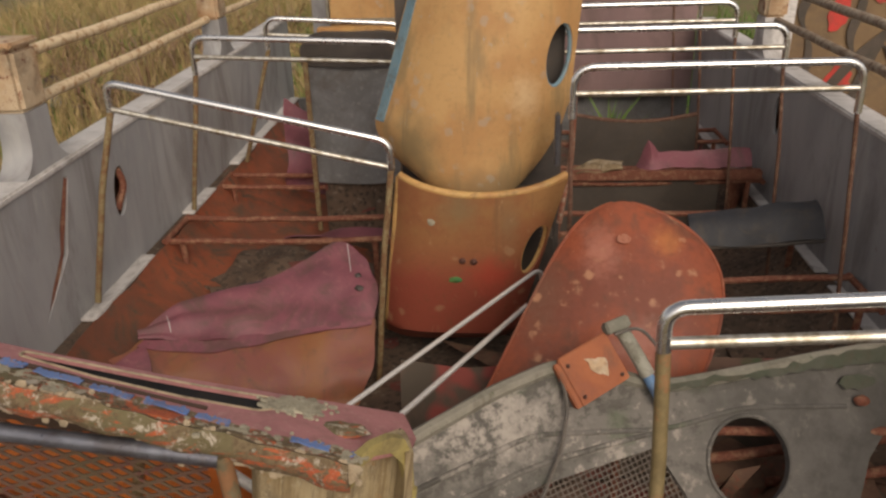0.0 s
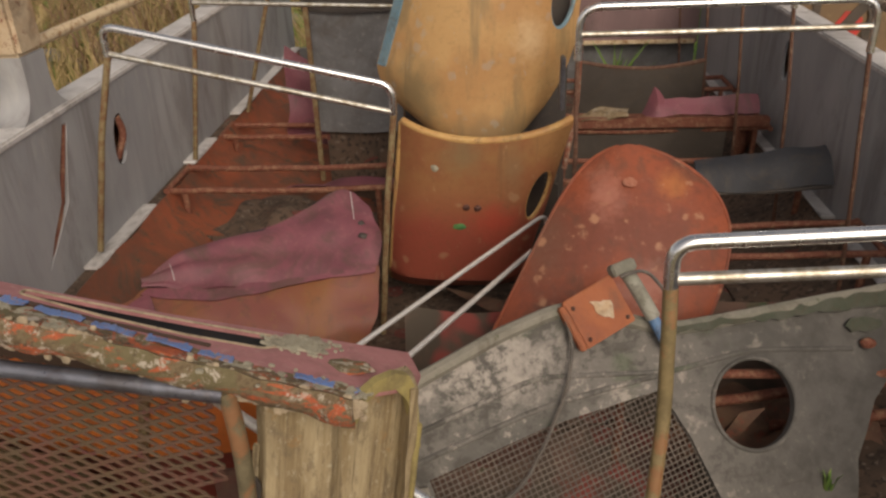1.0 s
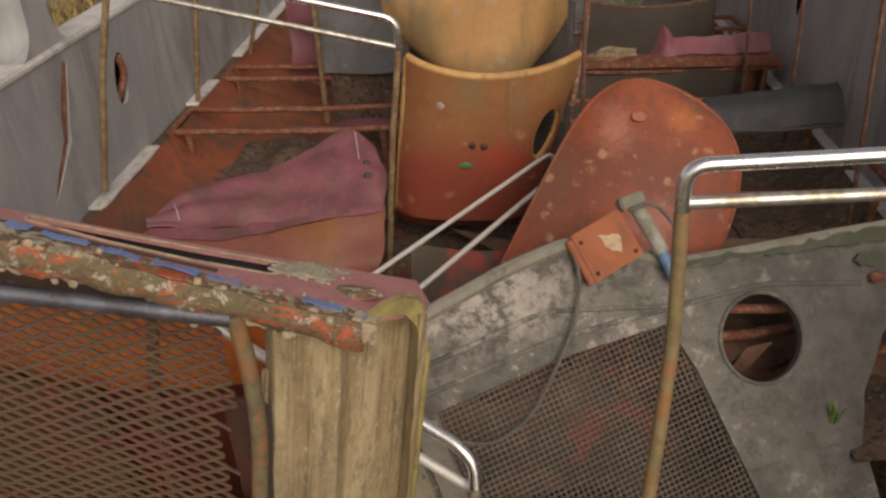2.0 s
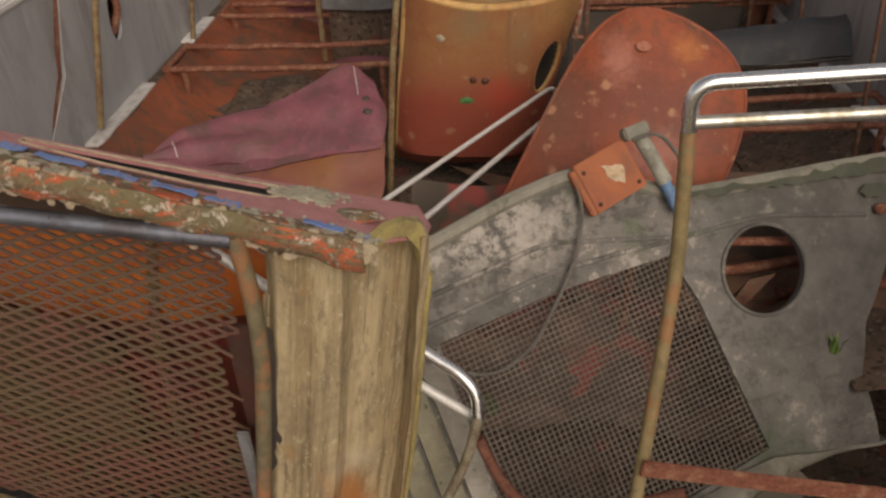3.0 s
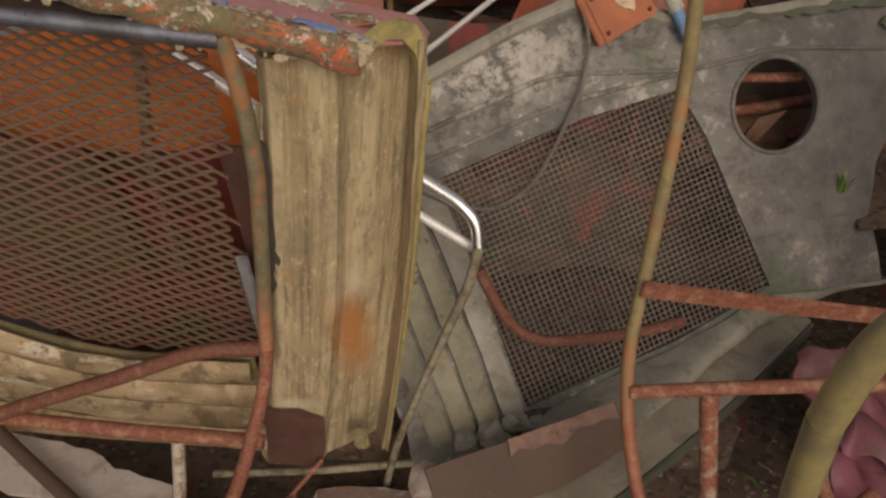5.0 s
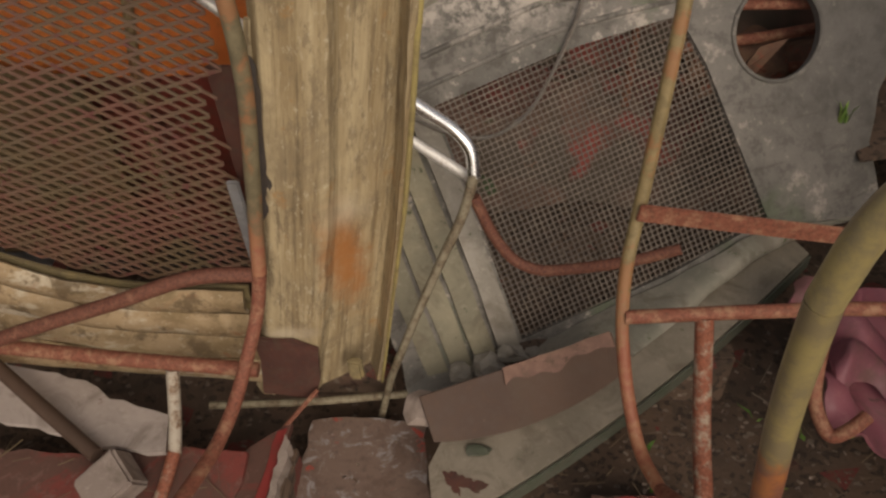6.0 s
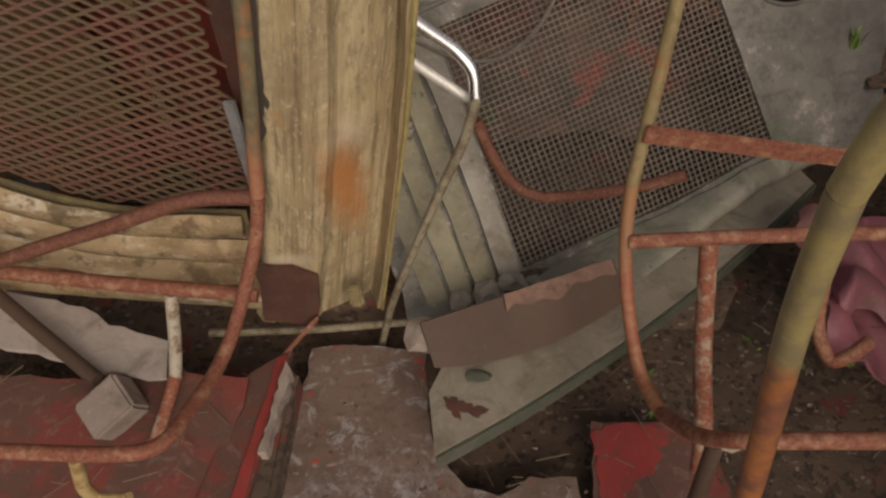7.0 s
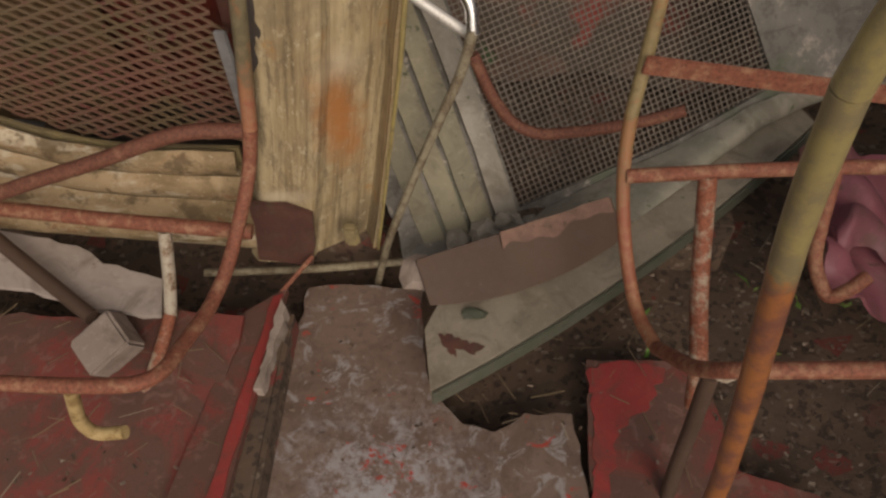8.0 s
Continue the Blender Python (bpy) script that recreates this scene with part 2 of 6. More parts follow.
M_BLUE = worn("blue_edge_paint", (0.13, 0.24, 0.30), (0.17, 0.27, 0.31), (0.30, 0.30, 0.27), (0.38, 0.25, 0.12), 0.6, 9, 0.62)
M_PINK = worn("pink_vinyl", (0.245, 0.080, 0.100), (0.175, 0.060, 0.076), (0.31, 0.14, 0.14), (0.11, 0.060, 0.05), 0.55, 5, 0.62, None, 0.35, 0.0, 0.6)
M_TERRACOTTA = worn("orange_vinyl", (0.27, 0.105, 0.044), (0.235, 0.078, 0.060), (0.26, 0.14, 0.06), (0.18, 0.085, 0.05), 0.55, 4, 0.62, None, 0.35, 0.0, 0.6)
M_BLACK = worn("black_pad_slot_shade", (0.026, 0.028, 0.033), (0.033, 0.034, 0.04), (0.05, 0.048, 0.046), (0.07, 0.055, 0.042), 0.6, 6, 0.68)
M_DARK = worn("dark_shell", (0.07, 0.06, 0.052), (0.05, 0.042, 0.038), (0.11, 0.085, 0.07), (0.2, 0.14, 0.1), 0.6, 6, 0.68)
M_GREYSEAT = worn("grey_seat_back", (0.19, 0.19, 0.193), (0.135, 0.132, 0.13), (0.30, 0.29, 0.28), (0.1, 0.08, 0.06), 0.6, 5, 0.66)
M_GREYBROWN = worn("grey_brown_sheet", (0.085, 0.070, 0.057), (0.066, 0.054, 0.044), (0.115, 0.094, 0.077), (0.15, 0.09, 0.06), 0.7, 5, 0.64)
M_BULK = worn("dusty_pink_bulkhead", (0.285, 0.18, 0.172), (0.235, 0.152, 0.147), (0.30, 0.21, 0.198), (0.24, 0.17, 0.15), 0.6, 2.5, 0.7, (1, 1, 0.4), 0.12)
M_WIRE = worn("dusty_wire", (0.20, 0.165, 0.135), (0.15, 0.125, 0.105), (0.26, 0.21, 0.155), (0.17, 0.105, 0.07), 0.6, 8, 0.6)
M_EXPAND = worn("rusted_mesh", (0.120, 0.050, 0.034), (0.090, 0.060, 0.030), (0.125, 0.082, 0.040), (0.10, 0.030, 0.024), 0.7, 8, 0.56)
M_CHARCOAL = worn("blue_grey_metal", (0.20, 0.21, 0.24), (0.12, 0.12, 0.14), (0.26, 0.26, 0.29), (0.15, 0.11, 0.08), 0.35, 10, 0.7, None, 0.1, 0.7)


def grey_crust():
    """Weathered grey panel: pale crust broken by dark lichen blotches, a little green."""
    k = Nodes("grey_weathered_panel")
    blot = k.noise(17, 10, 0.74, None, 0.12)
    broad = k.noise(3.0, 4, 0.6)
    fine = k.noise(70, 6, 0.75)
    col = k.mix(k.ramp(broad, 0.4, 0.6), (0.185, 0.17, 0.15), (0.12, 0.113, 0.10))
    col = k.mix(k.times(k.ramp(blot, 0.5, 0.6), 0.8), col, (0.085, 0.078, 0.066))
    col = k.mix(k.times(k.ramp(blot, 0.45, 0.37), 0.9), col, (0.39, 0.345, 0.295))
    col = k.mix(k.times(k.ramp(k.noise(5, 5), 0.56, 0.68), 0.6), col, (0.09, 0.12, 0.065))
    col = k.mix(k.times(k.ramp(fine, 0.52, 0.7), 0.5), col, (0.17, 0.15, 0.13))
    # darker, smoother grey over the panel's right end
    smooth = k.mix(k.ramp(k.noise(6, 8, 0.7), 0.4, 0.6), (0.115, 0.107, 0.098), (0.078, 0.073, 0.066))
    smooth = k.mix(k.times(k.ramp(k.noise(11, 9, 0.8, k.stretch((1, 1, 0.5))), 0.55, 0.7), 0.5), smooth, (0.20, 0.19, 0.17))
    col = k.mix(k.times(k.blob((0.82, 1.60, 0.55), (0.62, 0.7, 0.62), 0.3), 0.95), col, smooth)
    streak = k.noise(14, 8, 0.75, k.stretch((0.35, 0.35, 2.2)), 0.3)
    col = k.mix(k.times(k.ramp(streak, 0.55, 0.66), 0.6), col, (0.075, 0.068, 0.057))
    col = k.mix(k.times(k.blob((-0.02, 1.5, 0.73), (0.26, 0.4, 0.12)), k.ramp(blot, 0.55, 0.45)), col, (0.42, 0.375, 0.325))
    return k.done(col, 0.85, 0, k.mix(0.5, blot, fine), 0.6, 0.003)


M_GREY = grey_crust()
M_RIBPALE = worn("pale_grey_rib", (0.30, 0.275, 0.235), (0.22, 0.20, 0.165), (0.36, 0.34, 0.29), (0.11, 0.11, 0.075), 0.85, 8, 0.6)
M_RIBOLIVE = worn("olive_grey_rib", (0.25, 0.225, 0.155), (0.19, 0.175, 0.125), (0.31, 0.285, 0.215), (0.075, 0.08, 0.045), 0.85, 8, 0.6)


def ochre_wood():
    """Split yellowed laminate with long upright grain, grey grime, pale scuffs and rust runs."""
    k = Nodes("yellowed_laminate")
    k.spot = k.lean(k.spot, -9.6)
    grain = k.noise(30, 7, 0.7, k.stretch((1.0, 1.0, 0.035)), 0.0)
    hair = k.noise(120, 6, 0.75, k.stretch((1.0, 1.0, 0.03)))
    broad = k.noise(6, 6, 0.7, k.stretch((1.0, 1.0, 0.5)), 0.6)
    pits = k.noise(90, 7, 0.8, k.stretch((1.0, 1.0, 0.4)))
    col = k.mix(k.ramp(grain, 0.36, 0.62), (0.24, 0.172, 0.088), (0.45, 0.36, 0.215))
    col = k.mix(k.times(k.ramp(broad, 0.45, 0.62), 0.8), col, (0.215, 0.165, 0.10))
    col = k.mix(k.times(k.ramp(k.noise(22, 9, 0.82, k.stretch((1.0, 1.0, 0.3))), 0.52, 0.6), 0.6), col, (0.155, 0.118, 0.074))
    col = k.mix(k.times(k.ramp(hair, 0.52, 0.64), 0.6), col, (0.085, 0.06, 0.035))
    col = k.mix(k.times(k.ramp(pits, 0.56, 0.64), 0.75), col, (0.50, 0.43, 0.30))
    col = k.mix(k.times(k.ramp(k.noise(11, 6, 0.7), 0.6, 0.7), 0.6), col, (0.34, 0.17, 0.05))
    col = k.mix(k.times(k.blob((-0.288, 0.96, 0.475), (0.055, 0.2, 0.22)), 0.9), col, (0.36, 0.14, 0.038))
    col = k.mix(k.times(k.blob((-0.268, 0.93, 0.60), (0.05, 0.2, 0.06)), 0.55), col, (0.50, 0.43, 0.31))
    col = k.mix(k.times(k.blob((-0.42, 0.92, 0.30), (0.09, 0.2, 0.03)), 0.7), col, (0.50, 0.42, 0.30))
    return k.done(col, 0.8, 0, k.mix(0.5, grain, pits), 0.8, 0.004)


M_WOOD = ochre_wood()
M_SEAM = worn("dark_groove", (0.11, 0.078, 0.042), (0.16, 0.115, 0.062), (0.20, 0.15, 0.085), (0.07, 0.048, 0.028), 0.9, 14, 0.6)
M_RIDGE = worn("pale_ridge", (0.52, 0.44, 0.30), (0.42, 0.34, 0.21), (0.60, 0.53, 0.40), (0.26, 0.19, 0.10), 0.85, 20, 0.58)


def ochre_ribs():
    k = Nodes("ochre_ribbed_sheet")
    broad = k.noise(9, 6, 0.7, None, 0.5)
    fine = k.noise(80, 6, 0.75)
    col = k.mix(k.ramp(broad, 0.38, 0.62), (0.35, 0.255, 0.15), (0.20, 0.14, 0.072))
    col = k.mix(k.times(k.ramp(k.noise(13, 8, 0.75, k.stretch((0.5, 1, 1.5))), 0.52, 0.6), 0.8), col, (0.46, 0.40, 0.30))
    col = k.mix(k.times(k.ramp(k.noise(7, 8, 0.75, None, 0.8), 0.56, 0.66), 0.8), col, (0.24, 0.11, 0.05))
    col = k.mix(k.times(k.ramp(fine, 0.56, 0.68), 0.6), col, (0.52, 0.45, 0.33))
    col = k.mix(k.times(k.ramp(k.noise(16, 6, 0.7), 0.52, 0.62), 0.8), col, (0.11, 0.075, 0.04))
    return k.done(col, 0.8, 0, k.mix(0.5, broad, fine), 0.6, 0.003)


M_RIB = ochre_ribs()
M_FLAKED = worn("pale_flaked_paint", (0.50, 0.43, 0.33), (0.40, 0.33, 0.23), (0.56, 0.50, 0.42), (0.24, 0.13, 0.07), 0.85, 16, 0.57)


def crusted_rim():
    """Front of the rim: brown and olive ground, torn red-orange paint, pale crust and dark pits."""
    k = Nodes("crusted_rim_paint")
    broad = k.noise(20, 8, 0.75, k.stretch((0.6, 1, 1.7)), 1.0)
    other = k.noise(27, 8, 0.78, k.stretch((0.8, 1, 1.3)), 0.8)
    fine = k.noise(110, 6, 0.75)
    col = k.mix(k.ramp(fine, 0.35, 0.65), (0.115, 0.075, 0.042), (0.20, 0.150, 0.085))
    col = k.mix(k.times(k.ramp(k.noise(12, 6, 0.7), 0.48, 0.58), 0.7), col, (0.15, 0.13, 0.065))
    col = k.mix(k.ramp(broad, 0.525, 0.565), col, k.mix(k.ramp(fine, 0.4, 0.6), (0.50, 0.12, 0.045), (0.33, 0.08, 0.04)))
    col = k.mix(k.times(k.ramp(other, 0.57, 0.61), 0.85), col, (0.085, 0.058, 0.038))
    col = k.mix(k.times(k.ramp(k.noise(33, 8, 0.8, None, 0.5), 0.545, 0.60), 0.85), col, (0.50, 0.44, 0.36))
    return k.done(col, 0.85, 0, k.mix(0.5, broad, fine), 0.9, 0.004)


M_RIMFRONT = crusted_rim()
M_RIMTOP = worn("faded_pink_paint", (0.43, 0.185, 0.185), (0.35, 0.15, 0.15), (0.52, 0.33, 0.29), (0.28, 0.17, 0.12), 0.6, 9, 0.62, None, 0.4, 0.0, 0.3)
M_STRIPE = worn("worn_blue_stripe", (0.10, 0.20, 0.46), (0.13, 0.21, 0.42), (0.25, 0.2, 0.2), (0.36, 0.2, 0.14), 0.6, 14, 0.55)
M_EDGE = worn("yellow_cut_edge", (0.34, 0.275, 0.10), (0.26, 0.205, 0.085), (0.44, 0.37, 0.18), (0.2, 0.15, 0.06), 0.7, 12, 0.63)
M_HOLLOW = worn("hollow_olive", (0.27, 0.21, 0.10), (0.19, 0.15, 0.08), (0.31, 0.25, 0.13), (0.10, 0.08, 0.05), 0.8, 8, 0.62)
M_LICHEN = worn("pale_lichen", (0.42, 0.38, 0.28), (0.33, 0.30, 0.22), (0.58, 0.54, 0.44), (0.27, 0.24, 0.16), 0.95, 30, 0.6, None, 0.9)
M_PEACH = worn("peach_lichen", (0.48, 0.38, 0.26), (0.38, 0.31, 0.21), (0.66, 0.56, 0.42), (0.32, 0.24, 0.15), 0.95, 30, 0.6, None, 0.9)
M_SHELLSPOT = worn("pink_lichen", (0.40, 0.17, 0.11), (0.34, 0.12, 0.075), (0.48, 0.26, 0.18), (0.27, 0.085, 0.045), 0.9, 40, 0.52)
M_PIPE = worn("crusted_pipe", (0.36, 0.35, 0.29), (0.26, 0.26, 0.20), (0.46, 0.44, 0.38), (0.14, 0.14, 0.10), 0.7, 14, 0.6)
M_PLATE = worn("rust_orange_plate", (0.38, 0.115, 0.042), (0.30, 0.088, 0.038), (0.30, 0.10, 0.05), (0.20, 0.08, 0.05), 0.6, 9, 0.66)
M_PALEMARK = worn("pale_worn_mark", (0.62, 0.50, 0.36), (0.52, 0.36, 0.22), (0.6, 0.5, 0.36), (0.42, 0.16, 0.07), 0.7, 20, 0.6)
M_BROWN = worn("brown_board", (0.085, 0.050, 0.034), (0.07, 0.042, 0.03), (0.105, 0.064, 0.045), (0.20, 0.12, 0.09), 0.7, 5, 0.66, None, 0.3, 0.0, 0.3)
M_MAROON = worn("rusted_patch_gap_shade", (0.095, 0.038, 0.028), (0.065, 0.028, 0.022), (0.14, 0.055, 0.033), (0.20, 0.085, 0.05), 0.7, 12, 0.66)
M_GREENWOOD = worn("greened_wood", (0.255, 0.235, 0.19), (0.19, 0.185, 0.145), (0.33, 0.305, 0.255), (0.085, 0.105, 0.055), 0.85, 8, 0.6)
M_TIMBER = worn("weathered_timber", (0.25, 0.215, 0.165), (0.19, 0.165, 0.125), (0.31, 0.275, 0.22), (0.10, 0.105, 0.06), 0.85, 9, 0.62)
M_CABLE = worn("dark_cable", (0.10, 0.09, 0.08), (0.15, 0.13, 0.11), (0.2, 0.18, 0.15), (0.05, 0.05, 0.04), 0.6, 30)
M_BLUEPIPE = worn("blue_sleeve", (0.12, 0.24, 0.42), (0.10, 0.2, 0.36), (0.3, 0.34, 0.36), (0.2, 0.2, 0.18), 0.5, 20)
M_GREENPAINT = worn("green_paint", (0.07, 0.22, 0.06), (0.05, 0.16, 0.06), (0.1, 0.25, 0.09), (0.3, 0.12, 0.05), 0.6, 30)
M_ROCK = worn("pale_rubble", (0.32, 0.26, 0.225), (0.25, 0.20, 0.17), (0.38, 0.32, 0.28), (0.18, 0.13, 0.1), 0.9, 8, 0.64, None, 0.8)
M_WHITEBOARD = worn("peeling_white_sheet", (0.42, 0.36, 0.325), (0.34, 0.29, 0.26), (0.48, 0.42, 0.38), (0.22, 0.15, 0.12), 0.8, 6, 0.63)


def peeling_floor(name, top, under, pale, spot, at_low, red=False):
    k = Nodes(name)
    flake = k.noise(7, 8, 0.72, None, 0.7)
    fine = k.noise(60, 6, 0.75)
    col = k.mix(k.ramp(flake, at_low - 0.05, at_low + 0.09), top, under)
    col = k.mix(k.times(k.ramp(k.noise(20, 7, 0.75, None, 1.0), 0.53, 0.62), 0.8), col, pale)
    if red:
        col = k.mix(k.times(k.blob((-0.20, 0.42, 0.03), (0.26, 0.26, 0.5)), k.ramp(k.noise(26, 8, 0.75), 0.44, 0.58)), col, (0.33, 0.315, 0.325))
        col = k.mix(k.ramp(k.noise(11, 8, 0.75, None, 0.6), 0.59, 0.62), col, (0.34, 0.055, 0.04))
    col = k.mix(k.times(k.ramp(fine, 0.5, 0.68), 0.6), col, spot)
    return k.done(col, 0.75, 0, k.mix(0.5, flake, fine), 0.6, 0.003)


M_FLOORGREY = peeling_floor("peeling_grey_floor", (0.17, 0.115, 0.09), (0.13, 0.085, 0.065), (0.30, 0.28, 0.275), (0.085, 0.06, 0.048), 0.5, True)
M_FLOORRED = peeling_floor("peeling_red_floor", (0.19, 0.044, 0.035), (0.115, 0.058, 0.044), (0.18, 0.10, 0.08), (0.075, 0.045, 0.035), 0.45)
M_RED = worn("red_painted_edge", (0.30, 0.038, 0.036), (0.24, 0.036, 0.032), (0.3, 0.08, 0.06), (0.14, 0.06, 0.045), 0.6, 10, 0.64)
M_SOIL = worn("field_soil", (0.20, 0.15, 0.075), (0.16, 0.15, 0.06), (0.27, 0.21, 0.11), (0.10, 0.08, 0.04), 0.95, 1.5, 0.6, None, 0.9)


def leaf_mat(name, a, b, c):
    k = Nodes(name)
    geo = k.node("ShaderNodeNewGeometry")
    col = k.mix(k.ramp(geo.outputs["Random Per Island"], 0.0, 0.6), a, b)
    col = k.mix(k.ramp(geo.outputs["Random Per Island"], 0.75, 0.95), col, c)
    col = k.mix(k.times(k.ramp(k.noise(1.3, 3), 0.45, 0.65), 0.5), col, b)
    return k.done(col, 0.7)


M_GRASS = leaf_mat("dry_grass", (0.54, 0.38, 0.19), (0.36, 0.27, 0.11), (0.16, 0.20, 0.05))
M_WEED = leaf_mat("green_weed", (0.08, 0.17, 0.03), (0.14, 0.24, 0.05), (0.22, 0.27, 0.07))
M_TAN = worn("tan_painted_board", (0.22, 0.14, 0.066), (0.17, 0.105, 0.052), (0.26, 0.18, 0.095), (0.24, 0.16, 0.09), 0.6, 3, 0.66)
M_MURALRED = worn("red_mural_paint", (0.55, 0.04, 0.03), (0.46, 0.04, 0.03), (0.5, 0.12, 0.06), (0.4, 0.22, 0.1), 0.6, 5, 0.66)
M_MURALDARK = worn("dark_mural_paint", (0.05, 0.04, 0.03), (0.08, 0.06, 0.045), (0.12, 0.09, 0.06), (0.2, 0.14, 0.08), 0.6, 5, 0.66)


# ---- building helpers ----
def thing(name, at=(0, 0, 0), label="", category="", group="", kind=""):
    ob = new(name)
    ob.empty_display_size = 0.05
    ob.location = at
    return tagged(ob, label, category, group, kind)


def part(name, bm, material, parent=None, label="", smooth=True):
    """Links a bmesh, made in world places, as one mesh object under a thing or under a part."""
    mesh = bpy.data.meshes.new(name)
    bmesh.ops.recalc_face_normals(bm, faces=bm.faces)
    bm.to_mesh(mesh)
    bm.free()
    mesh.materials.append(material)
    if smooth:
        mesh.polygons.foreach_set("use_smooth", [True] * len(mesh.polygons))
        mesh.set_sharp_from_angle(angle=radians(38))
    ob = new(name, mesh)
    if parent is not None:
        ob.parent = parent
        if parent.type == "EMPTY":
            ob.matrix_parent_inverse = Matrix.Translation(parent.location).inverted()
    return tagged(ob, label)


def rounded_line(points, radius, steps=6, closed=False):
    """The way through the points, with its corners rounded."""
    pts = [Vector(p) for p in points]
    out = []
    n = len(pts)
    for i, p in enumerate(pts):
        if not closed and i in (0, n - 1):
            out.append(p)
            continue
        a, b = pts[i - 1] - p, pts[(i + 1) % n] - p
        d = min(radius, a.length * 0.48, b.length * 0.48)
        s, e = p + a.normalized() * d, p + b.normalized() * d
        for k in range(steps + 1):
            t = k / steps
            out.append(s * (1 - t) ** 2 + p * 2 * t * (1 - t) + e * t * t)
    return out


def tube(points, radius, bend=0.06, sides=12, closed=False, wobble=0.0, seed=0, bm=None, taper=1.0):
    """A round tube along the points, its corners bent to that radius."""
    bm = bm or bmesh.new()
    way = rounded_line(points, bend, 7, closed) if len(points) > 2 else [Vector(p) for p in points]
    fine = []
    for a, b in zip(way, way[1:] + ([way[0]] if closed else [])):
        n = max(1, int((b - a).length / 0.09)) if wobble else 1
        fine += [a.lerp(b, k / n) for k in range(n)]
    if not closed:
        fine.append(way[-1])
    if wobble:
        fine = [p + noise.noise_vector(p * 5 + Vector((seed, 0, 0))) * wobble for p in fine]
    rings, side = [], None
    total = len(fine)
    for i, p in enumerate(fine):
        ahead = fine[(i + 1) % total] if closed or i < total - 1 else p
        behind = fine[i - 1] if closed or i > 0 else p
        d = (ahead - behind).normalized()
        if side is None:
            side = d.orthogonal().normalized()
        side = (side - d * side.dot(d)).normalized()
        up = d.cross(side)
        r = radius * (1 + (taper - 1) * i / max(1, total - 1))
        rings.append([bm.verts.new(p + (side * math.cos(a) + up * math.sin(a)) * r) for a in (2 * math.pi * k / sides for k in range(sides))])
    pairs = list(zip(rings, rings[1:])) + ([(rings[-1], rings[0])] if closed else [])
    for r0, r1 in pairs:
        for k in range(sides):
            bm.faces.new((r0[k], r0[(k + 1) % sides], r1[(k + 1) % sides], r1[k]))
    if not closed:
        bm.faces.new(rings[0][::-1])
        bm.faces.new(rings[-1])
    return bm


def box(x0, x1, y0, y1, z0, z1, bevel=0.004, m=None):
    bm = bmesh.new()
    bmesh.ops.create_cube(bm, size=1, matrix=Matrix.Translation(((x0 + x1) / 2, (y0 + y1) / 2, (z0 + z1) / 2)) @ Matrix.Diagonal((x1 - x0, y1 - y0, z1 - z0, 1)))
    if bevel:
        bmesh.ops.bevel(bm, geom=bm.edges[:], offset=bevel, segments=2, affect="EDGES")
    if m:
        bm.transform(m)
    return bm


def ring(cx, cy, rx, ry, n=28, turn=0.0):
    c, s = math.cos(turn), math.sin(turn)
    return [(cx + rx * math.cos(a) * c - ry * math.sin(a) * s, cy + rx * math.cos(a) * s + ry * math.sin(a) * c) for a in (2 * math.pi * k / n for k in range(n))]


def ragged(outline, amount, step=0.03, seed=0):
    """An outline whose straight runs are broken unevenly."""
    rng = random.Random(seed)
    out = []
    for (x0, y0), (x1, y1) in zip(outline, outline[1:] + outline[:1]):
        n = max(1, int(math.hypot(x1 - x0, y1 - y0) / step))
        for k in range(n):
            t = k / n
            j = amount if k else amount * 0.3
            out.append((x0 + (x1 - x0) * t + rng.uniform(-j, j), y0 + (y1 - y0) * t + rng.uniform(-j, j)))
    return out


def plate(outline, thick, m=None, holes=(), bevel=0.0):
    """A sheet of that outline in its own x-y plane, from z = -thick to 0, with holes through it."""
    bm = bmesh.new()
    edges = []
    for loop in (outline, *holes):
        vs = [bm.verts.new((x, y, 0)) for x, y in loop]
        edges += [bm.edges.new((a, b)) for a, b in zip(vs, vs[1:] + vs[:1])]
    bmesh.ops.triangle_fill(bm, edges=edges, use_beauty=True, use_dissolve=False)
    for f in bm.faces:
        if f.normal.z < 0:
            f.normal_flip()
    made = bmesh.ops.extrude_face_region(bm, geom=bm.faces[:])
    bmesh.ops.translate(bm, verts=[v for v in made["geom"] if isinstance(v, bmesh.types.BMVert)], vec=(0, 0, -thick))
    if m:
        bm.transform(m)
    return bm


def basis(origin, u, v):
    """The pose of a plane: its x along u, its y near v."""
    u = Vector(u).normalized()
    n = u.cross(Vector(v)).normalized()
    v = n.cross(u)
    m = Matrix((u, v, n)).transposed().to_4x4()
    m.translation = Vector(origin)
    return m


